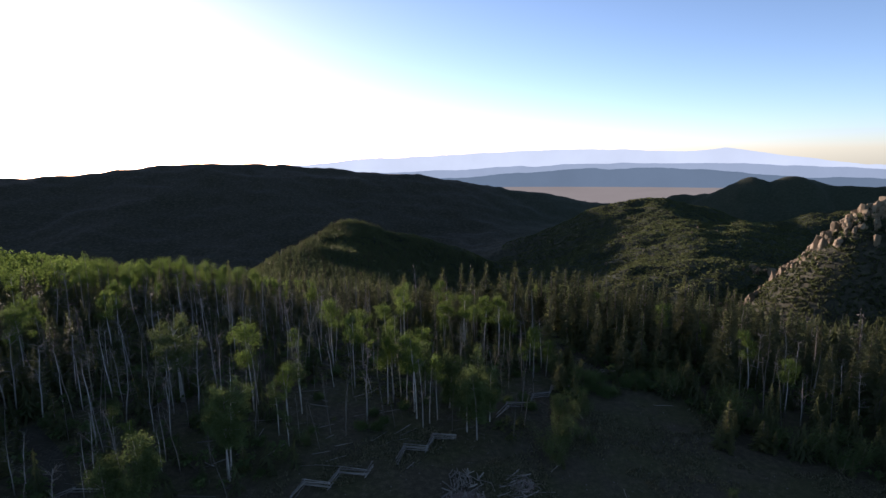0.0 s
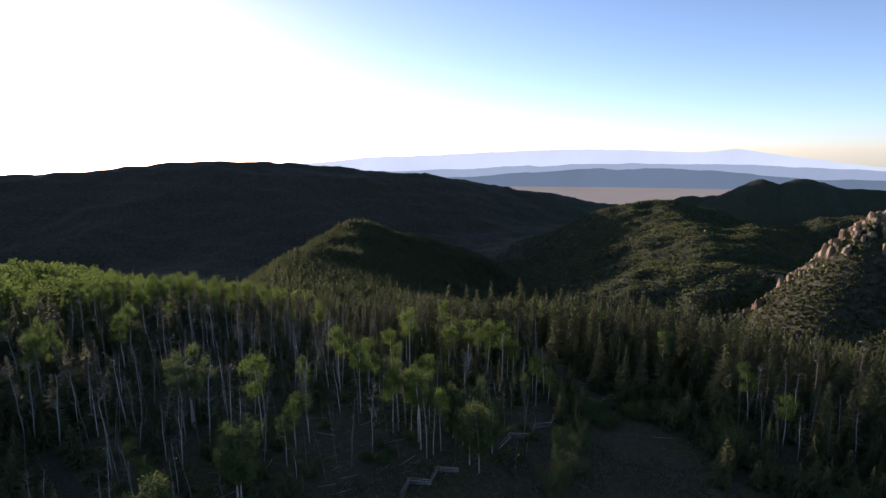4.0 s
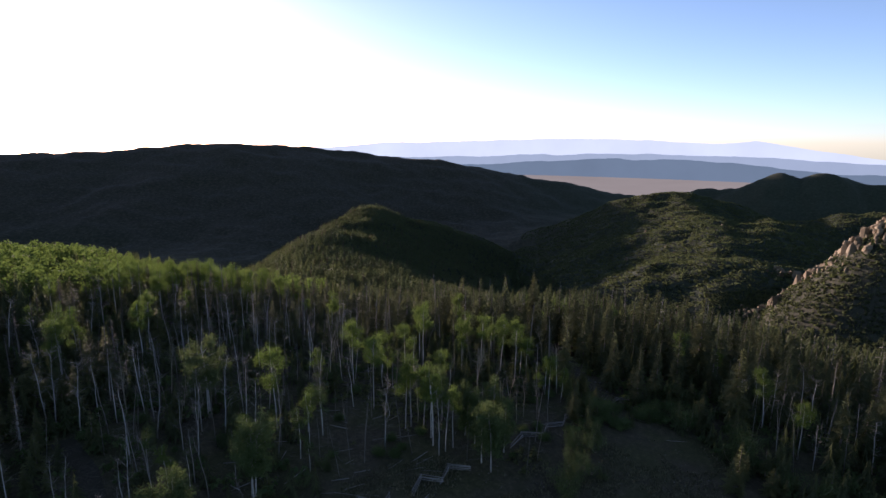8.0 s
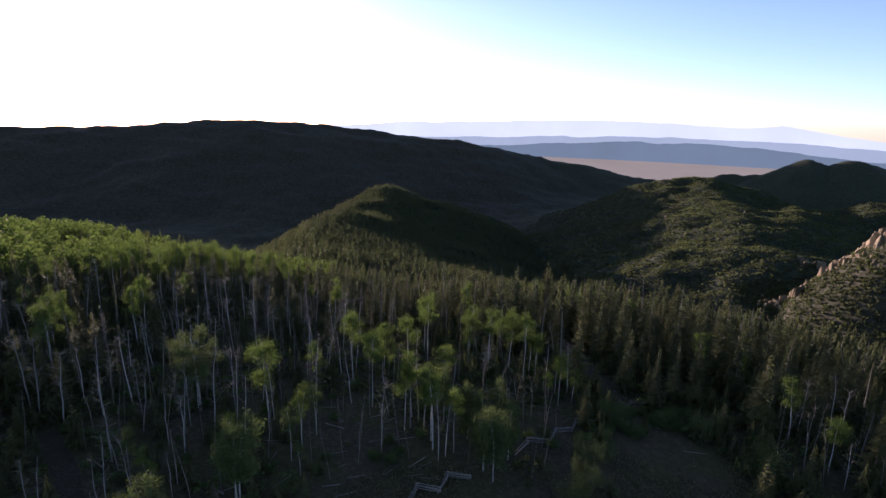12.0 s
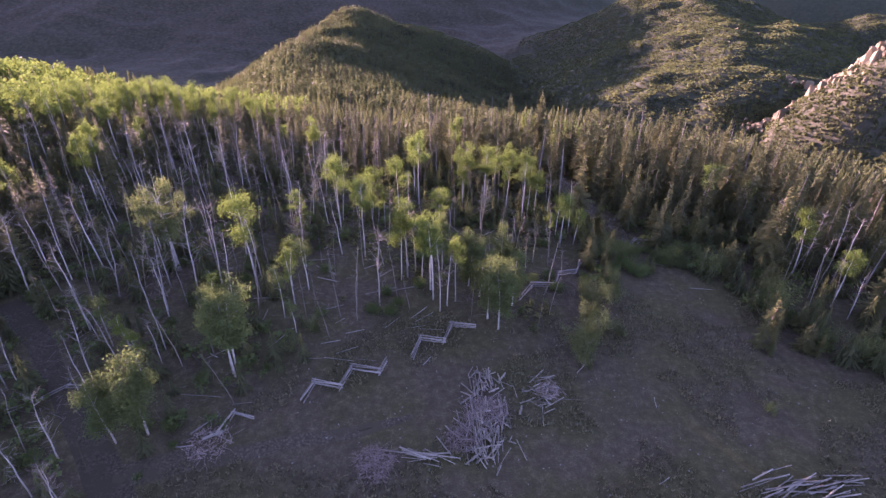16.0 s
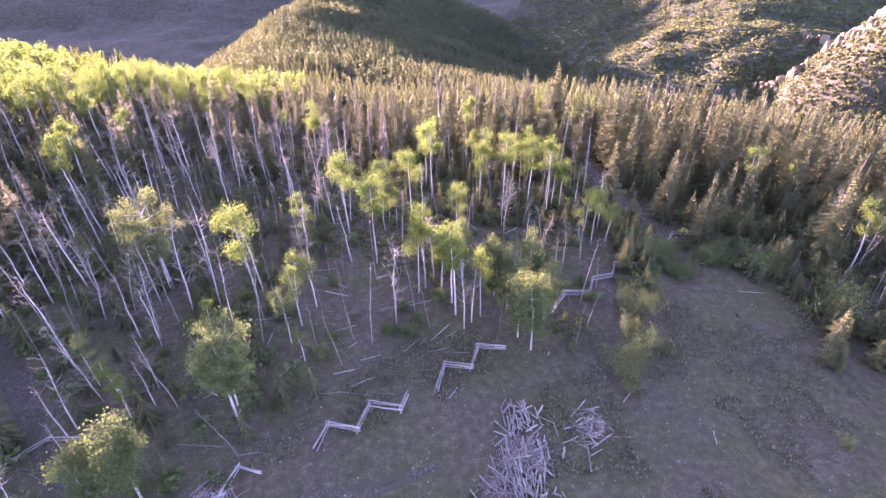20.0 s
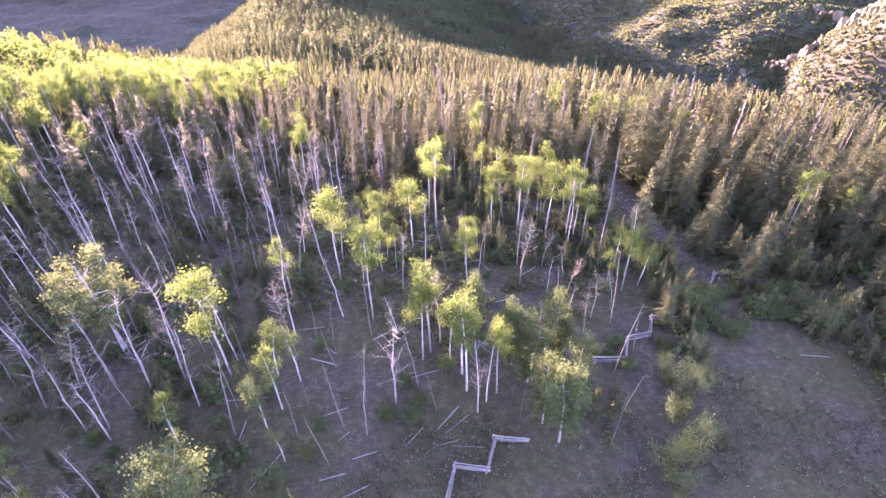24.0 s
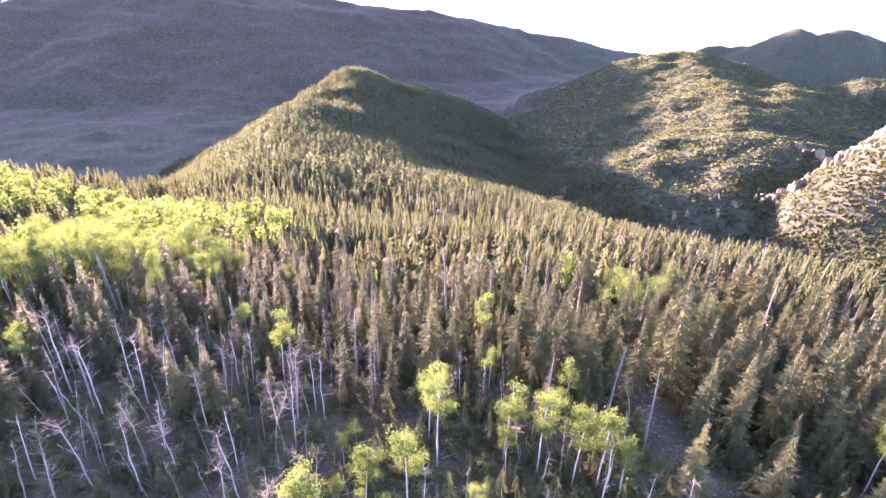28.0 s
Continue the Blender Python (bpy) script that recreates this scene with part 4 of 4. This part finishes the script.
sow("crag_brush", "dark oak brush and small firs on the rocky slope", "brush", [low_shrub(rf, 3.2, 2.0) for i in range(4)] + [low_conifer(rf, 6.5, 1.5) for i in range(3)], crest, rf.uniform(0.35, 0.9, len(crest)), M_NEEDLE, 8)
stand = spread(3600, -26, 30, 70, 128, lambda x, y: fbm(x, y, 11.0, 3) > 0.22 - (y - 70) / 160.0)
stand = np.array([q for q in stand if not inside(q[0], q[1], CLEARING)])
sow("stand_brush", "low patchy brush and weeds between the aspens", "undergrowth", [low_shrub(rf, 1.0, 0.7, 26, 0.24) for i in range(5)], stand, rf.uniform(0.35, 1.1, len(stand)), M_OLIVE, 9)


# ---- fences, logs and tracks in the clearing ----
M_RAIL = solid("old_rail_wood", [(0.3, (0.1, 0.092, 0.08)), (0.55, (0.22, 0.205, 0.18)), (0.8, (0.35, 0.33, 0.295))], 2.5, 0.85, (0.5, 0.02), stretch=(0.25, 1, 1))
M_LOG = solid("peeled_log_wood", [(0.3, (0.1, 0.083, 0.062)), (0.5, (0.21, 0.185, 0.15)), (0.8, (0.43, 0.4, 0.345))], 2.2, 0.8, (0.5, 0.02), stretch=(0.3, 1, 1))
M_TWIG = solid("slash_twigs", [(0.3, (0.14, 0.1, 0.085)), (0.7, (0.3, 0.23, 0.2))], 4.0, 0.9, (0.3, 0.02))
M_STONE = solid("scree_stone", [(0.3, (0.1, 0.092, 0.08)), (0.6, (0.19, 0.175, 0.155)), (0.8, (0.3, 0.28, 0.25))], 1.5, 0.9, (0.5, 0.05))
M_ROCK = solid("tan_granite", [(0.3, (0.095, 0.073, 0.044)), (0.5, (0.205, 0.155, 0.09)), (0.75, (0.32, 0.25, 0.15))], 0.12, 0.9, (0.8, 0.6), 8.0, second=(0.05, (0.18, 0.14, 0.092)))
M_TRACK = solid("dirt_track", [(0.32, (0.028, 0.023, 0.015)), (0.5, (0.06, 0.05, 0.032)), (0.68, (0.112, 0.096, 0.065))], 4.0, 0.95, (0.6, 0.08), 9.0, second=(0.35, (0.055, 0.048, 0.028)))
M_STRAW = leafy("dry_grass", (0.1, 0.095, 0.055), (0.2, 0.18, 0.11), (0.2, 0.18, 0.1), 0.25)


def log_mesh(name, length, radius, seed, material, bend=0.03, sides=8):
    """A length of round wood along x, a little bent and tapered, with sawn ends."""
    r = np.random.RandomState(seed)
    k = np.linspace(-0.5, 0.5, 7)
    pts = np.stack([k * length, r.normal(0, bend, 7).cumsum() * 0.5, r.normal(0, bend * 0.6, 7).cumsum() * 0.5], -1)
    pts[:, 1:] -= pts[:, 1:].mean(0)
    s = Shape()
    rad = radius * (1 - 0.28 * (k + 0.5)) * r.uniform(0.92, 1.08, 7)
    s.tube(pts, rad, sides)
    for i in range(3):
        q = pts[r.randint(1, 6)]
        a = r.uniform(0, 6.28)
        limb(s, q, (0.5, math.cos(a), math.sin(a)), radius * 2.2, radius * 0.3, r, 0, 3, 4)
    return s.mesh(name, material, True)


RAILS = [log_mesh("rail", 3.7, 0.075, 500 + i, M_RAIL, 0.025) for i in range(5)]
LOGS = [log_mesh("log", 4.0, 0.095, 520 + i, M_LOG, 0.04) for i in range(6)]
STUBS = [log_mesh("short_log", 1.5, 0.13, 540 + i, M_LOG, 0.015) for i in range(4)]
rl = np.random.RandomState(31)


def zigzag_fence(corners, label, layers=4):
    """A worm fence: stacked rails that cross at each corner."""
    x0, y0 = corners[0]
    e = thing("rail_fence", label, "fence", "zigzag rail fences")
    e.location = (x0, y0, ground_z(x0, y0))
    for i, ((ax, ay), (bx, by)) in enumerate(zip(corners[:-1], corners[1:])):
        L = math.hypot(bx - ax, by - ay)
        a = math.atan2(by - ay, bx - ax)
        for j in range(layers):
            za, zb = ground_z(ax, ay), ground_z(bx, by)
            lift = 0.1 + 0.26 * j + 0.12 * (i % 2)
            ob = new("rail", RAILS[(i * 3 + j) % 5])
            ob.parent = e
            sx = (L + 0.55) / 3.7
            side = rl.uniform(-0.16, 0.16)
            mx, my = (ax + bx) / 2 - math.sin(a) * side, (ay + by) / 2 + math.cos(a) * side
            ob.matrix_basis = Matrix.Translation((mx - x0, my - y0, (za + zb) / 2 - e.location.z + lift)) @ Matrix.Rotation(a + rl.uniform(-0.05, 0.05) + (math.pi if j % 2 else 0), 4, "Z") \
                @ Matrix.Rotation((-1 if j % 2 == 0 else 1) * math.atan2(zb - za, L) + rl.uniform(-0.02, 0.02), 4, "Y") @ Matrix.Diagonal((sx, 1, 1, 1))
    return e


OLD = "old grey zigzag split-rail fence on bare ground"
zigzag_fence([(-18.7, 58.7), (-18.0, 61.4), (-14.8, 60.8), (-14.0, 64.0), (-10.6, 63.6), (-10.0, 65.6)], OLD)
zigzag_fence([(-6.6, 66.7), (-5.8, 70.3), (-2.7, 69.9), (-1.8, 73.3), (1.4, 73.1)], OLD)
zigzag_fence([(8.5, 80.5), (10.7, 84.1), (14.3, 84.4), (15.5, 87.6), (18.4, 88.5), (19.6, 91.5), (22.7, 91.5)], "old grey zigzag split-rail fence beside young firs")
zigzag_fence([(27.2, 98.4), (30.0, 98.7), (32.2, 102.2), (34.8, 102.5)], "old grey zigzag split-rail fence beside the stony path", 3)
zigzag_fence([(40.6, 107.4), (42.8, 108.2), (43.6, 110.2), (46.0, 110.4)], "grey rail fence under tall spruces", 3)
zigzag_fence([(-27.6, 52.6), (-26.3, 53.4), (-25.7, 56.2), (-23.7, 55.7)], "collapsing grey zigzag rail fence by the track", 3)
zigzag_fence([(-50.0, 54.2), (-46.9, 56.6), (-45.4, 58.6), (-42.6, 58.9)], "grey rail fence among dead aspens", 2)


def lay(meshes, name, label, x, y, z, turn, scale, tilt=0.0, group=""):
    """Lays one piece of wood on the ground or on the pile at the height z above the ground."""
    ob = new(name, meshes[rl.randint(len(meshes))])
    ob.matrix_basis = Matrix.Translation((x, y, ground_z(x, y) + z)) @ Matrix.Rotation(turn, 4, "Z") @ Matrix.Rotation(tilt, 4, "Y") @ Matrix.Diagonal((scale, *[rl.uniform(0.4, 0.95)] * 2, 1))
    return tagged(ob, label, "log", group)


PILED = "bleached bare log in a heap in the clearing"
for i in range(125):
    k = rl.rand()
    y = 52.0 + 12.2 * k
    x = 2.3 + 0.3 * (y - 58) * 0.3 + rl.normal(0, 1.35)
    lay(LOGS, "log", PILED, x, y, 0.12 + 0.75 * max(0, 1 - abs(x - 2.4) / 2.4) * rl.rand(), math.pi / 2 + rl.normal(0.05, 0.2 if i % 3 else 0.9), rl.uniform(0.2, 0.9), rl.normal(0, 0.12), "large log heap")
for i in range(48):
    x, y = 1.8 + rl.normal(0, 1.9), 51.5 + 13.5 * rl.rand()
    lay(STUBS, "log", "short sawn pale log on the heap", x, y, 0.13 + 0.5 * rl.rand() * max(0, 1 - abs(x - 2.3) / 2.2), rl.uniform(0, 3.14), rl.uniform(0.5, 1.1), rl.normal(0, 0.12), "large log heap")
for i in range(34):
    x, y = 10.0 + rl.normal(0, 0.95), 62.4 + rl.normal(0, 1.1)
    lay(STUBS * 2 + LOGS, "log", "pale log in a small heap", x, y, 0.12 + 0.4 * rl.rand() * max(0, 1 - math.hypot(x - 10, y - 62.4) / 2), rl.normal(0.2, 0.7), rl.uniform(0.4, 0.8), rl.normal(0, 0.08), "small log heap")
for i in range(16):
    x, y = -4.6 + rl.normal(0, 1.3), 51.9 + rl.normal(0, 0.5)
    lay(LOGS, "log", "pale log lying beside the brush heap", x, y, 0.12 + 0.2 * rl.rand(), rl.normal(-0.12, 0.22), rl.uniform(0.45, 1.0), 0, "front logs")
for i in range(34):
    x, y = 35.0 + rl.normal(0, 2.6), 50.6 + rl.normal(0, 0.75)
    lay(LOGS, "log", "pale pole in a flat heap on dry grass", x, y, 0.12 + 0.3 * rl.rand(), 0.25 + rl.normal(0, 0.14), rl.uniform(0.6, 1.2), 0, "pole heap")
for x, y, turn, k in [(9.0, 58.6, 1.5, 0.8), (7.4, 60.6, 0.5, 0.5), (8.3, 60.2, -0.6, 0.45), (20.5, 50.6, 0.6, 0.4), (12.6, 61.2, -0.05, 0.7), (15.0, 66.6, 0.9, 0.5),
                      (3.4, 50.9, 1.2, 0.35), (-2.4, 53.6, 2.2, 0.7), (23.0, 61.5, 1.4, 0.4)]:
    lay(LOGS, "log", "single pale log on the clearing floor", x, y, 0.1, turn, k)
FALLEN = "fallen bleached aspen trunk on the forest floor"
for x, y, turn, k in [(-16.0, 65.8, -0.15, 1.0), (-12.6, 65.9, -0.1, 0.7), (-15.2, 67.6, 0.5, 0.8), (-18.6, 65.8, 0.1, 0.6), (-17.6, 69.0, 0.3, 0.7), (-14.8, 71.4, 0.35, 0.7),
                      (-4.4, 72.6, -0.05, 0.9), (-6.4, 73.0, 0.3, 0.6), (-4.8, 66.4, 1.0, 0.5), (-12.5, 81.0, 0.4, 1.3), (-9.6, 81.6, 0.35, 1.2), (-10.5, 77.0, 0.8, 0.7),
                      (-6.5, 76.0, 0.9, 1.0), (-5.6, 75.2, 0.75, 0.9), (-30.5, 58.6, -0.05, 1.3), (-25.4, 57.8, 0.2, 0.6), (-28.4, 54.6, 0.9, 0.9), (-27.2, 53.6, 0.3, 0.9),
                      (-26.0, 53.0, -0.4, 0.9), (-28.8, 53.0, 0.7, 0.8), (-29.4, 51.6, 0.1, 0.5), (-27.5, 50.8, 0.1, 0.4)]:
    lay(RAILS, "log", FALLEN, x, y, 0.1, turn, k)
for x, y, turn, k in [(-19.0, 76.0, 0.4, 1.0), (-3.0, 98.0, -0.8, 1.6), (4.0, 100.5, 0.7, 1.4), (-0.5, 94.0, 0.3, 1.0), (-28.0, 77.5, 0.1, 1.3), (-21.0, 83.0, -0.3, 0.9),
                      (-31.0, 86.0, 0.2, 1.2), (4.5, 108.0, 0.55, 1.8), (-8.0, 92.0, -0.4, 1.0), (-14.0, 100.0, 0.9, 1.2), (-24.0, 88.0, 0.15, 1.1), (-34.0, 71.0, 0.2, 1.0),
                      (38.0, 86.0, -0.1, 0.9), (48.0, 78.5, 0.0, 0.9), (33.0, 93.0, -0.5, 0.9), (-10.0, 73.6, 0.9, 0.8), (-8.6, 71.8, 0.7, 0.7)]:
    lay(RAILS, "log", FALLEN, x, y, 0.1, turn, k)
for i in range(40):
    x, y = rl.uniform(-42, 12), rl.uniform(64, 122)
    if inside(x, y, CLEARING):
        continue
    lay(RAILS, "log", FALLEN, x, y, 0.08, rl.uniform(0, 3.14), rl.uniform(0.4, 1.5))


def brush_heap(x, y, radius, tall, count, seed, label):
    """A heap of slash: many thin bent twigs."""
    r = np.random.RandomState(seed)
    s = Shape()
    for i in range(count):
        a, q = r.uniform(0, 6.28), radius * math.sqrt(r.rand())
        px, py = q * math.cos(a), q * math.sin(a)
        z = tall * (1 - (q / radius) ** 2) * r.rand() + 0.05
        way = r.normal(size=3) * np.array([1, 1, 0.25])
        limb(s, np.array([px, py, z]), way, r.uniform(0.6, 1.8), 0.022, r, 0.05, 4, 3)
    ob = new("brush_heap", s.mesh("brush_heap", M_TWIG))
    ob.location = (x, y, ground_z(x, y))
    return tagged(ob, label, "brush heap", kind="stuff")


def litter():
    """Fallen sticks and broken tops over the floor of the stand."""
    r = np.random.RandomState(66)
    s = Shape()
    for i in range(3400):
        x, y = r.uniform(-52, 30), r.uniform(54, 128)
        if inside(x, y, CLEARING) and (r.rand() < 0.9 or y < 60):
            continue
        L, a = r.uniform(0.5, 2.6) * r.rand() ** 0.4, r.uniform(0, 6.28)
        d = np.array([math.cos(a), math.sin(a), 0.0]) * L / 2
        p0, p1 = np.array([x, y, 0]) - d, np.array([x, y, 0]) + d
        za, zb = ground_z(p0[0], p0[1]) + 0.04, ground_z(p1[0], p1[1]) + r.choice([0.04, 0.1, 0.4])
        p0[2], p1[2] = za, zb
        m = (p0 + p1) / 2 + r.normal(0, 0.04, 3) * L
        w = r.uniform(0.012, 0.04)
        s.tube(np.array([p0, m, p1]), [w, w * 0.9, w * 0.4], 3, False)
    ob = new("fallen_sticks", s.mesh("fallen_sticks", M_GREY))
    return tagged(ob, "bleached fallen sticks littering the forest floor", "sticks", kind="stuff")


litter()
brush_heap(-9.6, 50.8, 2.2, 0.8, 420, 61, "reddish heap of cut twigs and slash on the clearing")
brush_heap(-0.6, 54.6, 1.9, 0.7, 360, 62, "brown twiggy slash beside the large log heap")
brush_heap(2.2, 58.5, 2.6, 0.8, 620, 63, "brown twiggy slash under the large log heap")
brush_heap(10.0, 62.4, 1.5, 0.4, 160, 64, "brown twiggy slash under the small log heap")
brush_heap(-27.0, 52.0, 2.4, 0.5, 240, 65, "grey twigs and slash beside the dirt track")


def strip(name, line, widths, material, label, lift=0.05, rough=1.6):
    """A track that follows the ground along a line."""
    line = np.array(line, float)
    t = np.linspace(0, len(line) - 1, 60)
    c = np.stack([np.interp(t, range(len(line)), line[:, i]) for i in (0, 1)], -1)
    w = np.interp(t, range(len(line)), widths)
    g = np.gradient(c, axis=0)
    g /= np.linalg.norm(g, axis=1, keepdims=True)
    side = np.stack([-g[:, 1], g[:, 0]], -1)
    rows = []
    for k in np.linspace(-0.5, 0.5, 9):
        edge = rough * lattice(t * 0.9 + k * 3, t * 0 + k) * (abs(k) * 2)
        p = c + side * (w * k + edge)[:, None]
        z = height(p[:, 0], p[:, 1]) + lift - 0.09 * (abs(k) > 0.49) - 0.05 * (0.2 < abs(k) < 0.3)
        rows.append(np.concatenate([p, z[:, None]], -1))
    ob = new(name, mesh_of(name, np.concatenate(rows), grid_faces(9, 60)[:, ::-1], material, True))
    return tagged(ob, label, "track", kind="structure")


strip("road", ROAD, [3.0, 3.0, 3.0, 3.2, 3.4, 3.6, 4.0], M_TRACK, "narrow bare dirt track between dead aspens")
strip("road_branch", [(-34.5, 47.5), (-29, 50.0), (-24, 51.2), (-17.5, 53.6), (-12, 54.8), (-6, 57.5)], [2.6, 3.0, 2.8, 2.2, 1.4, 0.3], M_TRACK, "pale worn wheel track across the clearing")
strip("path", [(29.4, 95), (30.2, 98), (30.4, 101.5), (28.8, 110), (27, 119), (24.9, 129), (24.3, 138), (22, 150)], [1.0, 1.8, 2.4, 3.4, 3.8, 3.6, 3.0, 2.0], M_TRACK, "stony grey path climbing between the trees")


def stone_mesh(name, seed, size, material, count=16, stretch=(1, 1, 0.7)):
    r = np.random.RandomState(seed)
    bm = bmesh.new()
    for i in range(count):
        q = r.normal(size=3)
        q /= np.linalg.norm(q)
        q = np.sign(q) * np.abs(q) ** 0.7
        bm.verts.new(Vector(q * np.array(stretch) * size * r.uniform(0.75, 1.0)))
    out = bmesh.ops.convex_hull(bm, input=bm.verts[:])
    for v in [v for v in bm.verts if not v.link_faces]:
        bm.verts.remove(v)
    me = bpy.data.meshes.new(name)
    bm.to_mesh(me)
    bm.free()
    me.materials.append(material)
    return me


def scatter_stones():
    r = np.random.RandomState(71)
    base = [stone_mesh("chip", 700 + i, 1.0, M_STONE, 10) for i in range(4)]
    data = []
    for b in base:
        data.append((np.array([v.co[:] for v in b.vertices]), [tuple(p.vertices) for p in b.polygons]))
    s = Shape()
    for i in range(680):
        if i < 260:
            k = r.rand()
            y = 97 + 51 * k
            x = np.interp(y, [88, 100, 110, 119, 129, 148], [28, 30.4, 28.8, 27, 24.9, 22]) + r.normal(0, 1.5)
        else:
            x, y = r.uniform(-22, 45), r.uniform(46, 84)
            if not inside(x, y, CLEARING):
                continue
        v, f = data[i % 4]
        k = r.uniform(0.05, 0.14) if i >= 260 else r.uniform(0.08, 0.24)
        a = r.uniform(0, 6.28)
        rot = np.array([[math.cos(a), -math.sin(a), 0], [math.sin(a), math.cos(a), 0], [0, 0, 1]])
        s.add(v @ rot.T * k + np.array([x, y, ground_z(x, y) + k * 0.3]), f)
    ob = new("loose_stones", s.mesh("loose_stones", M_STONE))
    return tagged(ob, "loose grey stones on the path and the clearing", "stones", kind="stuff")


scatter_stones()


def dry_grass():
    r = np.random.RandomState(73)
    p = np.stack([r.uniform(-45, 70, 44000), r.uniform(38, 112, 44000)], -1)
    dens = fbm(p[:, 0], p[:, 1], 9.0, 3)
    ok = np.array([inside(a, b, CLEARING) for a, b in p]) & (dens > -0.12)
    p = p[ok]
    z = height(p[:, 0], p[:, 1])
    n = len(p)
    V, Fq = [], []
    for j in range(3):
        a = r.uniform(0, 6.28, n)
        h, w = r.uniform(0.15, 0.45, n), r.uniform(0.05, 0.16, n)
        lx, ly = r.normal(0, 0.14, n), r.normal(0, 0.14, n)
        b0 = np.stack([p[:, 0] - np.cos(a) * w, p[:, 1] - np.sin(a) * w, z - 0.03], -1)
        b1 = np.stack([p[:, 0] + np.cos(a) * w, p[:, 1] + np.sin(a) * w, z - 0.03], -1)
        t0 = np.stack([p[:, 0] + lx, p[:, 1] + ly, z + h], -1)
        V.append(np.stack([b0, b1, t0], 1).reshape(-1, 3))
    v = np.concatenate(V)
    f = np.arange(len(v)).reshape(-1, 3)
    ob = new("dry_grass", mesh_of("dry_grass", v, f, M_STRAW))
    return tagged(ob, "sparse dry grass and weeds over the clearing", "grass", kind="stuff")


dry_grass()

# ---- crags on the far slopes ----
CRAGS = [stone_mesh("rock", 720 + i, 1.0, M_ROCK, 22, (0.8, 0.8, 1.25)) for i in range(8)]


def outcrop(label, line, count, size, spread_, seed, lift=0.1):
    """A rocky crest: many angular blocks that stand out of the slope."""
    r = np.random.RandomState(seed)
    line = np.array(line, float)
    e = thing("rock_outcrop", label, "rock", "crags")
    x0, y0 = line[0][:2]
    e.location = (x0, y0, ground_z(x0, y0))
    for i in range(count):
        k = r.rand() * (len(line) - 1)
        j = min(int(k), len(line) - 2)
        c = line[j] + (line[j + 1] - line[j]) * (k - j)
        x, y = c[0] + r.normal(0, spread_), c[1] + r.normal(0, spread_)
        s = size * r.uniform(0.3, 0.9) / (0.55 + 0.9 * r.rand())
        ob = new("rock", CRAGS[r.randint(8)])
        ob.parent = e
        ob.matrix_basis = Matrix.Translation((x - x0, y - y0, ground_z(x, y) + lift * s - e.location.z)) @ Matrix.Rotation(r.uniform(0, 6.28), 4, "Z") \
            @ Matrix.Rotation(r.normal(0, 0.18), 4, "X") @ Matrix.Diagonal((s * r.uniform(0.7, 1.1), s * r.uniform(0.7, 1.1), s * r.uniform(0.8, 1.7), 1))
    return e


outcrop("tall sunlit tan granite crags on a steep crest", [(398, 630), (410, 621), (434, 604), (448, 593), (458, 586), (470, 577), (510, 555)], 95, 7.0, 9.0, 81, 0.1)
outcrop("steep rubble of tan blocks below the crags", [(430, 592), (446, 578), (462, 566), (490, 548)], 190, 5.6, 15.0, 88, 0.1)
outcrop("broken tan rocks at the foot of the crest", [(352, 648), (372, 640), (392, 628)], 46, 5.5, 9.0, 82)
outcrop("tan cliff on the edge of the wooded hill", [(452, 745), (470, 770), (482, 800)], 30, 6.0, 9.0, 83)
outcrop("row of grey-tan crags below the hill crest", [(520, 720), (560, 735), (600, 760)], 24, 4.5, 10.0, 84)
outcrop("pale cliff on the canyon side", [(122, 690), (132, 735), (148, 770)], 26, 7.0, 7.0, 85)
outcrop("pale rocks along the foot of the canyon wall", [(250, 640), (300, 640), (350, 660)], 22, 4.0, 12.0, 86)
outcrop("scattered pale rocks on the wooded hill", [(420, 1000), (560, 1300), (690, 1850)], 30, 4.0, 60.0, 87)
